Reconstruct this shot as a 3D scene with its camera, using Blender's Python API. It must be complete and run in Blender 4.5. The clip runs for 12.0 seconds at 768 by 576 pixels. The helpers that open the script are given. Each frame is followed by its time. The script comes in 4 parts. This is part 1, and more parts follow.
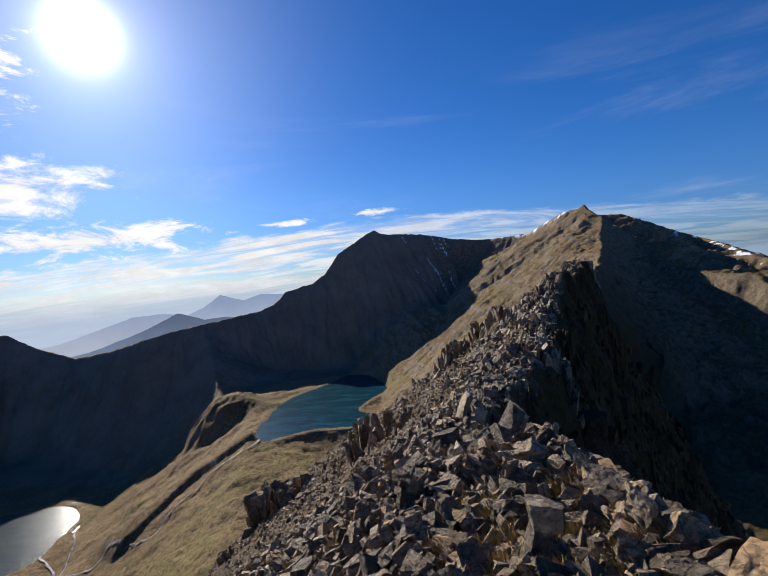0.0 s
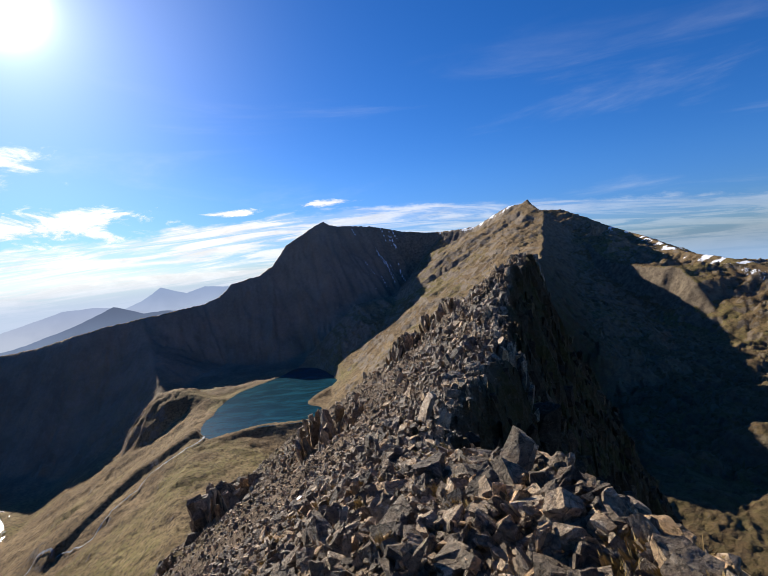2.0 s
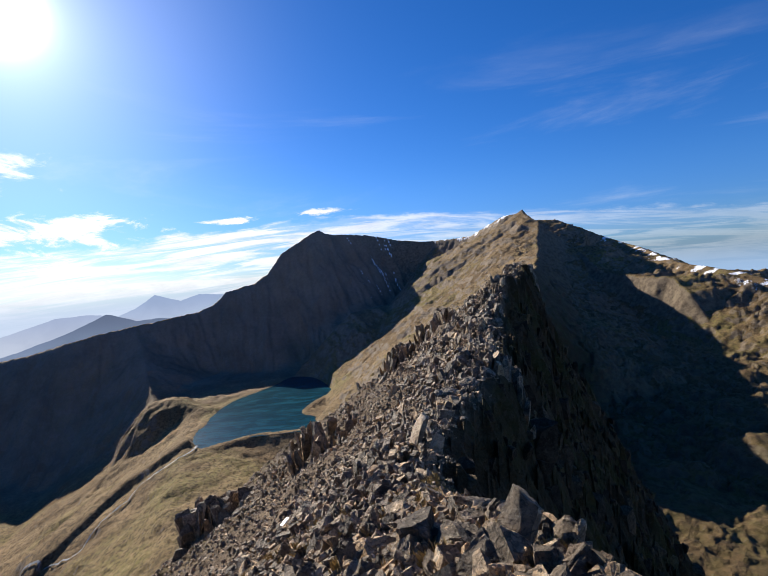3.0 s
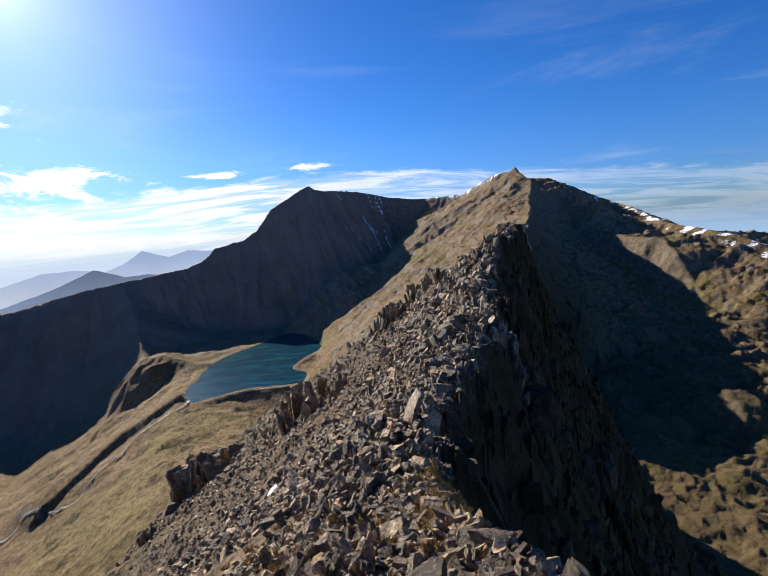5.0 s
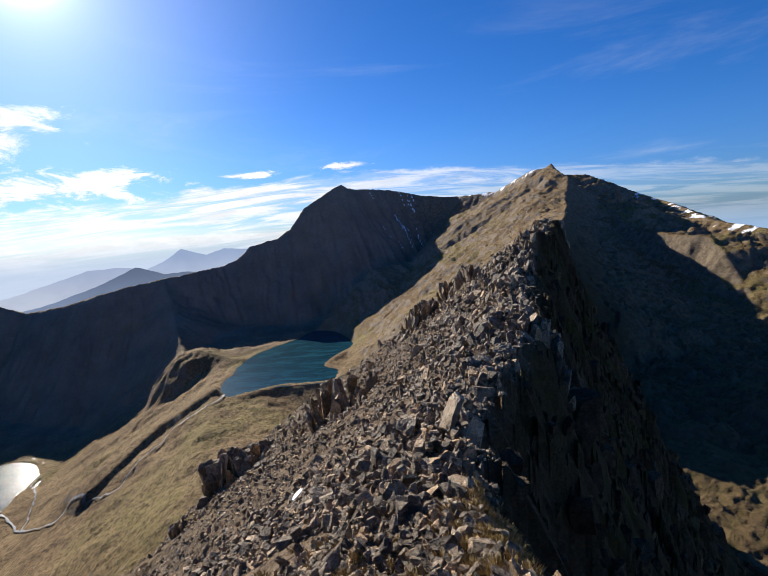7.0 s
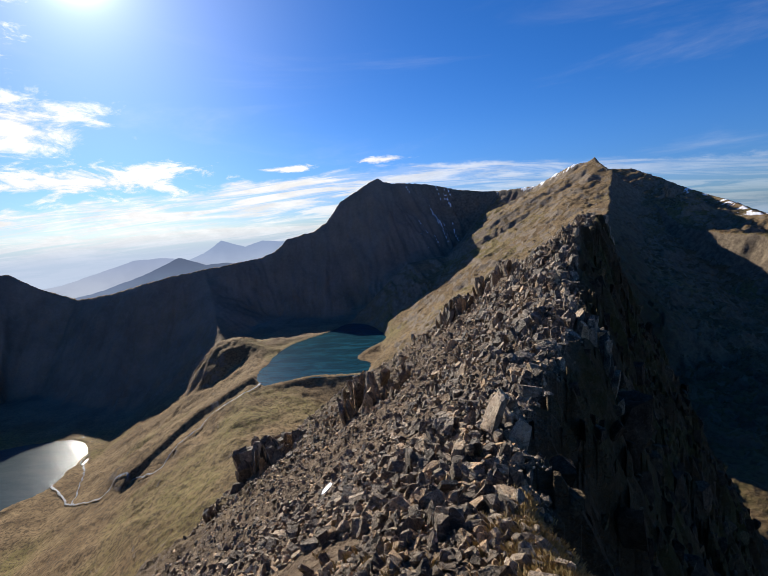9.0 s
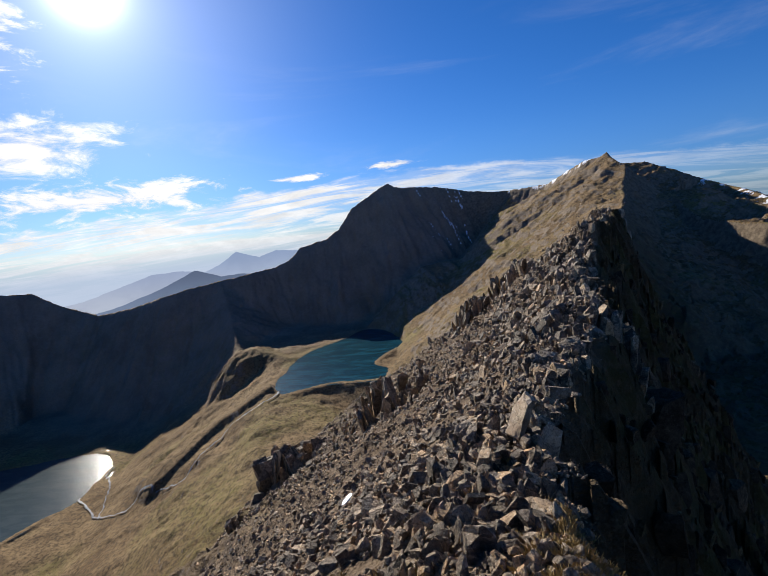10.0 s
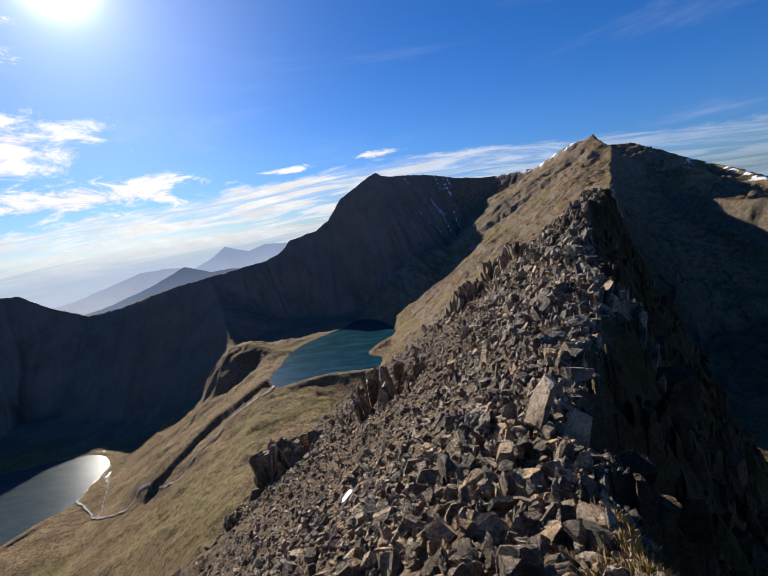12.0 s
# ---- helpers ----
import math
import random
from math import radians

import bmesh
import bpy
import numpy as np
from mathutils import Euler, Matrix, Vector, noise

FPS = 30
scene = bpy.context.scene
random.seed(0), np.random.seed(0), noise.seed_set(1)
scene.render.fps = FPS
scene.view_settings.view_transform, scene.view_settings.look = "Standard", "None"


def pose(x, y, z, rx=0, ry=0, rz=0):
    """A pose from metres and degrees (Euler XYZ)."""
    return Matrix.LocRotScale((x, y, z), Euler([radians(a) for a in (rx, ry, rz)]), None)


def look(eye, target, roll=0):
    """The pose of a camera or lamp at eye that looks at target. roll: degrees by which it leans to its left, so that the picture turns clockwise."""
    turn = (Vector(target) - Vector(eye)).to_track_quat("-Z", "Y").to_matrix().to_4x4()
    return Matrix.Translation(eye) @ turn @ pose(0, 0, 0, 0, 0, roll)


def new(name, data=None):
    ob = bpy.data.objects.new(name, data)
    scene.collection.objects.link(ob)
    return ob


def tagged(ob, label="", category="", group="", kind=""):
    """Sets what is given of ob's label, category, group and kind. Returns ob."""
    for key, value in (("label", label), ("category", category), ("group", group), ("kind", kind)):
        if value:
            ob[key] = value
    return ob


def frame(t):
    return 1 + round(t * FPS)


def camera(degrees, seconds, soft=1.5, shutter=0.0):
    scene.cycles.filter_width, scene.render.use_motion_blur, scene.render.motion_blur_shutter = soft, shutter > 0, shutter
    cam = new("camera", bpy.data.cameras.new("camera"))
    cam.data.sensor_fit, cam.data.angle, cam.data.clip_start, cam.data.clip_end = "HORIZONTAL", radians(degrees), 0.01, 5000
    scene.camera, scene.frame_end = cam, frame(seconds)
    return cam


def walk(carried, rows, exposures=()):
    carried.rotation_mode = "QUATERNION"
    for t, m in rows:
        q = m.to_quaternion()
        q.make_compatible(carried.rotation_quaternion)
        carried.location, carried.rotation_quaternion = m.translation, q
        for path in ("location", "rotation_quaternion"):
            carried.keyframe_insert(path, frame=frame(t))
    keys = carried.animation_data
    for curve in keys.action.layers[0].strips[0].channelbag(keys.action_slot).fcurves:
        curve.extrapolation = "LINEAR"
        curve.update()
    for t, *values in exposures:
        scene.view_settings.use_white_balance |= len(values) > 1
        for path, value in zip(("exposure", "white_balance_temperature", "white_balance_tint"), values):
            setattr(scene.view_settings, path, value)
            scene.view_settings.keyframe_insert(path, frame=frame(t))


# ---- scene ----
cam = camera(80.0, 12.0, soft=0.8)
PATH = [
    (0.0, pose(0.000, 0.000, 1.650, 87.700, 5.000, -0.000)),
    (0.5, pose(-0.121, 0.250, 1.633, 87.476, 4.915, -1.601)),
    (1.0, pose(-0.179, 0.596, 1.685, 87.237, 4.836, -3.402)),
    (1.5, pose(-0.291, 0.882, 1.725, 86.691, 4.615, -4.542)),
    (2.0, pose(-0.235, 1.300, 1.686, 86.179, 4.728, -6.329)),
    (2.5, pose(-0.113, 1.611, 1.745, 87.846, 5.364, -7.514)),
    (3.0, pose(0.002, 1.972, 1.840, 87.220, 4.383, -6.905)),
    (5.0, pose(0.099, 3.342, 1.980, 81.882, 3.807, -8.056)),
    (5.5, pose(0.216, 3.684, 1.914, 81.726, 4.155, -8.341)),
    (6.0, pose(0.256, 4.105, 1.727, 81.912, 5.571, -7.558)),
    (6.5, pose(0.190, 4.522, 1.611, 81.973, 5.133, -5.768)),
    (8.5, pose(0.216, 5.342, 1.347, 81.551, 2.070, -1.239)),
    (9.0, pose(0.132, 5.660, 1.240, 81.507, 3.384, 0.329)),
    (9.5, pose(0.123, 5.922, 1.163, 81.756, 5.358, 1.240)),
    (10.0, pose(0.133, 6.200, 1.061, 82.231, 5.814, 1.784)),
    (10.5, pose(0.059, 6.520, 0.928, 82.142, 7.184, 1.639)),
    (11.0, pose(0.051, 6.937, 0.740, 81.865, 8.037, 1.855)),
    (11.5, pose(-0.005, 7.155, 0.679, 81.256, 7.934, 1.411)),
    (12.0, pose(-0.065, 7.416, 0.615, 80.796, 7.696, 0.442)),
]
walk(cam, PATH, exposures=[(0.0, 0.45), (1.0, 0.52), (2.5, 0.8), (5.5, 0.85), (6.5, 0.78), (8.5, 0.68), (10.0, 0.55), (12.0, 0.52)])

SUN_AZ, SUN_EL = -31.0, 25.5


def towards(az, el):
    """Unit vector at a bearing (degrees right of +y) and an elevation."""
    a, e = radians(az), radians(el)
    return Vector((math.sin(a) * math.cos(e), math.cos(a) * math.cos(e), math.sin(e)))


# ---------- sun and sky ----------
sun = new("sun", bpy.data.lights.new("sun", "SUN"))
sun.data.energy, sun.data.angle, sun.data.color = 5.0, radians(0.6), (1.0, 0.93, 0.82)
sun.matrix_world = look((0, 0, 50), Vector((0, 0, 50)) - towards(SUN_AZ, SUN_EL))


class Nodes:
    """Short hand for building a node tree."""

    def __init__(self, tree):
        self.tree = tree
        self.tree.nodes.clear()

    def add(self, kind, inputs=None, **props):
        node = self.tree.nodes.new(kind)
        for key, value in props.items():
            setattr(node, key, value)
        for key, value in (inputs or {}).items():
            if isinstance(value, bpy.types.NodeSocket):
                self.tree.links.new(value, node.inputs[key])
            else:
                node.inputs[key].default_value = value
        return node

    def math(self, op, a, b=0.0, clamp=False):
        return self.add("ShaderNodeMath", {0: a, 1: b}, operation=op, use_clamp=clamp).outputs[0]

    def ramp(self, value, lo, hi, a=0.0, b=1.0):
        return self.add("ShaderNodeMapRange", {"Value": value, "From Min": lo, "From Max": hi, "To Min": a, "To Max": b},
                        interpolation_type="SMOOTHSTEP").outputs[0]

    def mix(self, fac, a, b, blend="MIX"):
        node = self.add("ShaderNodeMix", data_type="RGBA", blend_type=blend)
        for key, value in ((0, fac), (6, a), (7, b)):
            if isinstance(value, bpy.types.NodeSocket):
                self.tree.links.new(value, node.inputs[key])
            else:
                node.inputs[key].default_value = value if key == 0 else (*value, 1.0)
        return node.outputs[2]

    def noise(self, vector, scale, detail=6.0, rough=0.55, out=0, **more):
        return self.add("ShaderNodeTexNoise", {"Vector": vector, "Scale": scale, "Detail": detail, "Roughness": rough, **more}).outputs[out]

    def scaled(self, vector, sx, sy, sz):
        return self.add("ShaderNodeMapping", {"Vector": vector, "Scale": (sx, sy, sz)}).outputs[0]


def build_sky():
    world = bpy.data.worlds.new("sky")
    scene.world = world
    world.use_nodes = True
    n = Nodes(world.node_tree)
    sky = n.add("ShaderNodeTexSky", sky_type="NISHITA", sun_disc=False, sun_elevation=radians(SUN_EL),
                sun_rotation=radians(SUN_AZ), altitude=900.0, air_density=1.0, dust_density=0.6, ozone_density=3.0)
    ray = n.add("ShaderNodeTexCoord").outputs["Generated"]
    xyz = n.add("ShaderNodeSeparateXYZ", {0: ray})
    x, y, z = xyz.outputs
    az = n.math("MULTIPLY", n.math("ARCTAN2", x, y), 57.2958)
    el = n.math("MULTIPLY", n.math("ARCSINE", z), 57.2958)
    flat = n.add("ShaderNodeCombineXYZ", {0: az, 1: el, 2: 0.0}).outputs[0]
    base = n.mix(1.0, sky.outputs[0], (0.66, 0.91, 1.42), "MULTIPLY")
    base = n.add("ShaderNodeHueSaturation", {"Saturation": 1.12, "Value": 1.0, "Color": base}).outputs[0]
    base = n.mix(n.ramp(el, 10.0, 1.0, 0.0, 0.75), base, n.mix(1.0, base, (0.62, 0.78, 0.94), "MULTIPLY"))
    # high thin cloud bands, straight sheets of cloud seen edge on
    across = n.math("DIVIDE", x, n.math("MAXIMUM", n.math("ABSOLUTE", y), 0.05))
    rise = n.math("MULTIPLY", n.math("ARCTAN2", z, n.math("MAXIMUM", n.math("ABSOLUTE", y), 0.05)), 57.2958)
    sheet = n.math("SUBTRACT", rise, n.math("MULTIPLY", n.math("MINIMUM", across, 0.0), 3.2))
    sheet = n.math("ADD", sheet, n.math("MULTIPLY", n.math("MAXIMUM", n.math("SUBTRACT", across, 0.2), 0.0), 1.8))
    lane = n.add("ShaderNodeCombineXYZ", {0: n.math("MULTIPLY", across, 57.3), 1: sheet, 2: 0.0}).outputs[0]
    warp = n.noise(n.scaled(lane, 0.10, 0.32, 1), 1.0, 9.0, 0.62)
    edge = n.math("ADD", sheet, n.math("MULTIPLY", n.math("SUBTRACT", warp, 0.5), 4.2))
    band = n.math("SUBTRACT", 1.0, n.ramp(edge, 5.7, 6.5))
    leftness = n.ramp(az, 42.0, -20.0)
    streak = n.noise(n.scaled(lane, 0.060, 0.95, 1), 1.0, 10.0, 0.66, Distortion=0.9)
    streak = n.ramp(streak, 0.40, 0.58)
    band = n.math("MULTIPLY", band, n.math("ADD", n.math("MULTIPLY", streak, 0.95), n.ramp(sheet, 1.0, 5.5, 0.05, 0.26)))
    band = n.math("MULTIPLY", band, n.math("ADD", n.math("MULTIPLY", leftness, 0.68), 0.2), clamp=True)

    # brighter broken clouds on the sunward side
    tuft = n.noise(n.scaled(flat, 0.17, 0.50, 1), 1.0, 12.0, 0.70, Distortion=0.5)

    def bank(centre_az, centre_el, wide, tall, loose):
        u = n.math("DIVIDE", n.math("SUBTRACT", az, centre_az), wide)
        v = n.math("DIVIDE", n.math("SUBTRACT", n.math("SUBTRACT", el, n.math("MULTIPLY", u, 0.25 * tall)), centre_el), tall)
        inside = n.math("SUBTRACT", 1.0, n.math("SQRT", n.math("ADD", n.math("MULTIPLY", u, u), n.math("MULTIPLY", v, v))))
        return n.ramp(n.math("ADD", inside, n.math("MULTIPLY", n.math("SUBTRACT", tuft, 0.5), loose)), 0.10, 0.85)

    puff = bank(-39.0, 10.8, 11.5, 3.4, 3.2)
    for spot in ((-33.0, 5.6, 16.0, 2.4, 4.6), (-0.5, 7.2, 5.0, 0.45, 4.5), (-41.0, 21.0, 5.0, 5.0, 5.0), (-12.0, 6.6, 4.0, 0.40, 4.5)):
        puff = n.math("MAXIMUM", puff, bank(*spot))
    # faint wisps high up
    turned = n.add("ShaderNodeMapping", {"Vector": flat, "Rotation": (0, 0, radians(-9)), "Scale": (0.03, 0.16, 1)}).outputs[0]
    wisp = n.ramp(n.noise(turned, 1.0, 8.0, 0.6, Distortion=0.6), 0.5, 0.85)
    wisp = n.math("MULTIPLY", wisp, n.math("MULTIPLY", n.ramp(el, 26.0, 10.0), 0.34))
    cloud = n.math("MAXIMUM", n.math("MAXIMUM", band, puff), wisp)
    # forward scattering round the sun
    s = towards(SUN_AZ, SUN_EL)
    dot = n.add("ShaderNodeVectorMath", {0: ray, 1: tuple(s)}, operation="DOT_PRODUCT").outputs["Value"]
    near = n.math("MAXIMUM", dot, 0.0)
    halo = n.math("ADD", n.math("MULTIPLY", n.math("POWER", near, 30.0), 2.4), n.math("ADD", n.math("MULTIPLY", n.math("POWER", near, 240.0), 6.0), n.math("MULTIPLY", n.math("POWER", near, 1300.0), 40.0)))
    lit = n.math("ADD", n.ramp(tuft, 0.3, 0.7, 10.2, 14.0), n.math("MULTIPLY", n.math("POWER", near, 7.0), 2.2))
    white = n.add("ShaderNodeVectorMath", {0: (1.0, 0.985, 0.98), "Scale": lit}, operation="SCALE").outputs[0]
    glow = n.add("ShaderNodeVectorMath", {0: (1.0, 0.97, 0.93), "Scale": halo}, operation="SCALE").outputs[0]
    thin = n.math("MULTIPLY", n.math("SUBTRACT", 1.0, puff), 0.12, clamp=True)
    white = n.mix(thin, white, (7.0, 8.0, 9.0))
    colour = n.mix(cloud, base, white)
    haze = n.math("MULTIPLY", n.ramp(el, 0.5, -3.0), 0.9)
    hazy = n.mix(n.ramp(az, -20.0, 35.0), (6.6, 7.9, 10.2), (4.2, 6.2, 9.2))
    colour = n.mix(haze, colour, hazy)
    colour = n.mix(1.0, colour, glow, "ADD")
    back = n.add("ShaderNodeBackground", {"Color": colour, "Strength": 0.050})
    n.add("ShaderNodeOutputWorld", {0: back.outputs[0]})


build_sky()


# ---------- materials ----------
def material(name):
    mat = bpy.data.materials.new(name)
    mat.use_nodes = True
    n = Nodes(mat.node_tree)
    pos = n.add("ShaderNodeNewGeometry").outputs["Position"]
    return mat, n, pos


def surface(n, colour, rough, bumps=(), gloss=0.12, **more):
    normal = None
    for height, strength, distance in bumps:
        extra = {"Normal": normal} if normal else {}
        normal = n.add("ShaderNodeBump", {"Height": height, "Strength": strength, "Distance": distance, **extra}).outputs[0]
    ins = {"Base Color": colour, "Roughness": rough, "Specular IOR Level": gloss, **more}
    if normal:
        ins["Normal"] = normal
    shader = n.add("ShaderNodeBsdfPrincipled", ins)
    n.add("ShaderNodeOutputMaterial", {0: shader.outputs[0]})


def ground_material():
    """Mountain ground: rock, scree and winter grass, chosen by the masks of the mesh."""
    mat, n, pos = material("mountain_ground")
    rock = n.add("ShaderNodeAttribute", attribute_name="rock").outputs["Fac"]
    green = n.add("ShaderNodeAttribute", attribute_name="green").outputs["Fac"]
    scree = n.add("ShaderNodeAttribute", attribute_name="scree").outputs["Fac"]
    big = n.noise(pos, 0.012, 8.0, 0.6)
    mid = n.noise(pos, 0.11, 8.0, 0.65)
    fine = n.noise(pos, 1.9, 8.0, 0.65)
    grass = n.mix(n.ramp(big, 0.35, 0.65), (0.172, 0.110, 0.052), (0.285, 0.192, 0.094))
    grass = n.mix(n.ramp(mid, 0.45, 0.7), grass, (0.120, 0.082, 0.042))
    grass = n.mix(n.math("MULTIPLY", green, n.ramp(mid, 0.25, 0.6, 0.0, 0.7)), grass, (0.200, 0.172, 0.052))
    stone = n.mix(n.ramp(mid, 0.35, 0.65), (0.112, 0.086, 0.062), (0.250, 0.194, 0.136))
    stone = n.mix(n.ramp(fine, 0.45, 0.75), stone, (0.230, 0.186, 0.138))
    gravel = n.mix(n.ramp(fine, 0.3, 0.7), (0.090, 0.060, 0.038), (0.250, 0.182, 0.118))
    patch = n.noise(pos, 0.045, 9.0, 0.7)
    bare = n.ramp(n.math("ADD", rock, n.math("MULTIPLY", n.math("SUBTRACT", patch, 0.5), 2.1)), 0.42, 0.54)
    tussock = n.noise(pos, 0.21, 8.0, 0.74)
    grass = n.mix(n.ramp(tussock, 0.46, 0.60, 0.0, 0.85), grass, (0.075, 0.052, 0.028))
    colour = n.mix(bare, grass, stone)
    speck = n.noise(pos, 0.32, 6.0, 0.7)
    colour = n.mix(n.math("MULTIPLY", n.ramp(speck, 0.56, 0.66), 0.5), colour, (0.050, 0.038, 0.026))
    colour = n.mix(n.math("MULTIPLY", n.ramp(speck, 0.40, 0.32), 0.3), colour, (0.230, 0.185, 0.130))
    colour = n.mix(scree, colour, gravel)
    # right of the ridge: mossy tones with the cliff's shade painted into them
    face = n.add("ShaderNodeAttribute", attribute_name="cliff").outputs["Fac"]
    shaded_moss = n.mix(n.ramp(mid, 0.42, 0.62), (0.074, 0.050, 0.026), (0.068, 0.057, 0.019))
    shaded_moss = n.mix(n.ramp(fine, 0.5, 0.75), shaded_moss, (0.115, 0.084, 0.050))
    colour = n.mix(face, colour, shaded_moss)
    # headwall colour lifted towards one pale tone, as haze would lift its shade
    haze_lift = n.add("ShaderNodeAttribute", attribute_name="haze_lift").outputs["Fac"]
    colour = n.mix(n.math("MULTIPLY", haze_lift, 0.72), colour, n.mix(n.ramp(big, 0.3, 0.7), (0.205, 0.160, 0.126), (0.285, 0.226, 0.176)))
    white = n.add("ShaderNodeAttribute", attribute_name="snow").outputs["Fac"]
    colour = n.mix(n.ramp(n.math("ADD", white, n.math("MULTIPLY", n.math("SUBTRACT", speck, 0.5), 2.2)), 0.50, 0.66), colour, (0.80, 0.82, 0.86))
    ledge = n.noise(n.scaled(pos, 0.07, 0.07, 0.30), 1.0, 9.0, 0.72, Distortion=0.6)
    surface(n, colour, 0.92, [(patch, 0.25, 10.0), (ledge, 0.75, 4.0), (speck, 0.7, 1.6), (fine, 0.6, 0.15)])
    return mat


def rock_material(name, dark, light, stain, lichen, gloss=0.25):
    mat, n, pos = material(name)
    pick = n.add("ShaderNodeObjectInfo").outputs["Random"]
    island = n.add("ShaderNodeNewGeometry").outputs["Random Per Island"]
    chance = n.math("FRACT", n.math("ADD", pick, island))
    coarse = n.noise(pos, 2.1, 10.0, 0.68)
    fine = n.noise(pos, 22.0, 8.0, 0.75)
    spots = n.noise(pos, 7.5, 6.0, 0.6, Distortion=1.0)
    grain = n.noise(n.scaled(pos, 1.0, 1.0, 3.2), 6.0, 8.0, 0.65)
    colour = n.mix(n.ramp(coarse, 0.35, 0.68), dark, light)
    colour = n.mix(n.math("MULTIPLY", n.ramp(grain, 0.5, 0.72), 0.55), colour, lichen)
    colour = n.mix(n.math("MULTIPLY", n.ramp(n.math("ADD", n.math("MULTIPLY", coarse, 0.5), n.math("MULTIPLY", chance, 0.5)), 0.56, 0.8), 0.8), colour, stain)
    colour = n.mix(n.math("MULTIPLY", n.ramp(spots, 0.56, 0.66), 0.65), colour, lichen)
    colour = n.mix(n.math("MULTIPLY", n.ramp(spots, 0.40, 0.33), 0.6), colour, tuple(0.5 * c for c in dark))
    colour = n.mix(n.math("MULTIPLY", n.ramp(fine, 0.52, 0.38), 0.6), colour, tuple(0.4 * c for c in dark))
    warped = n.add("ShaderNodeVectorMath", {0: pos, 1: n.add("ShaderNodeVectorMath", {0: n.noise(pos, 3.0, 4.0, 0.6, 1), "Scale": 0.35}, operation="SCALE").outputs[0]}, operation="ADD").outputs[0]
    crack = n.ramp(n.add("ShaderNodeTexVoronoi", {"Vector": warped, "Scale": 2.6}, feature="DISTANCE_TO_EDGE").outputs["Distance"], 0.0, 0.035)
    colour = n.mix(n.math("MULTIPLY", n.math("SUBTRACT", 1.0, crack), 0.55), colour, tuple(0.3 * c for c in dark))
    colour = n.add("ShaderNodeHueSaturation", {"Color": colour, "Value": n.ramp(chance, 0.0, 1.0, 0.55, 1.60)}).outputs[0]
    surface(n, colour, 0.66, [(coarse, 0.6, 0.2), (crack, 0.6, 0.04), (grain, 0.9, 0.08), (fine, 0.9, 0.025)], gloss=gloss)
    return mat


def plain(name, a, b, scale, rough=0.9, bump=0.3, depth=0.02):
    mat, n, pos = material(name)
    tex = n.noise(pos, scale, 8.0, 0.62)
    surface(n, n.mix(n.ramp(tex, 0.3, 0.7), a, b), rough, [(tex, bump, depth)])
    return mat


def water_material(name, a, b, rough, scale, bump):
    mat, n, pos = material(name)
    gust = n.noise(n.scaled(pos, 0.016, 0.05, 1.0), 1.0, 8.0, 0.65, Distortion=0.8)
    wave = n.noise(pos, scale, 6.0, 0.6)
    surface(n, n.mix(n.ramp(gust, 0.38, 0.68), a, b), rough, [(wave, bump, 1.2)], gloss=0.15, IOR=1.33)
    return mat


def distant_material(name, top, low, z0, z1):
    """Far hills many kilometres off: the bright haze is painted in as a blue emission, paler low down."""
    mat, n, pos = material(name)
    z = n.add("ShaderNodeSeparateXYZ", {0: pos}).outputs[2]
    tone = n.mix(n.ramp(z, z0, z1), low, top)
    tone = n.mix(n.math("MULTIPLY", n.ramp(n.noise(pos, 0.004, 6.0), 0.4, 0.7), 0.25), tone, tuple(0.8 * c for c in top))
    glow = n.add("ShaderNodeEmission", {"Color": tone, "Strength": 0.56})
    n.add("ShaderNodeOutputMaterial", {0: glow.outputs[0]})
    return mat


GROUND = ground_material()
ROCK = rock_material("grey_rock", (0.112, 0.080, 0.051), (0.395, 0.290, 0.188), (0.390, 0.236, 0.108), (0.570, 0.458, 0.318))
CRAG = rock_material("dark_crag_rock", (0.088, 0.064, 0.042), (0.325, 0.246, 0.165), (0.315, 0.200, 0.096), (0.500, 0.412, 0.296))
# darker copy of the crag rock, the wall's shade put into its colour
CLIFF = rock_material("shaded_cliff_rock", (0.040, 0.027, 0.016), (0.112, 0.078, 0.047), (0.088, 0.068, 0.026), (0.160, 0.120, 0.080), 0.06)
PALE = rock_material("pale_orange_rock", (0.260, 0.180, 0.110), (0.420, 0.330, 0.230), (0.400, 0.270, 0.140), (0.480, 0.420, 0.340))
SNOW = plain("snow", (0.78, 0.80, 0.84), (0.88, 0.89, 0.90), 3.0, 0.55)
GRASS = plain("dry_grass", (0.200, 0.140, 0.055), (0.380, 0.275, 0.125), 9.0)
TARN = water_material("tarn_water", (0.003, 0.029, 0.047), (0.010, 0.064, 0.090), 0.24, 0.5, 0.25)
LAKE = water_material("lake_water", (0.032, 0.050, 0.056), (0.048, 0.066, 0.070), 0.17, 0.22, 0.40)
BROOK = plain("stream_water", (0.10, 0.11, 0.11), (0.36, 0.37, 0.38), 0.30, 0.6)


# ---------- noise on arrays ----------
def hashed(ix, iy, seed):
    h = (ix * 374761393 + iy * 668265263 + seed * 974634599) & 0xFFFFFFFF
    h = ((h ^ (h >> 13)) * 1274126177) & 0xFFFFFFFF
    return ((h ^ (h >> 16)) & 0xFFFFFF) / float(0xFFFFFF)


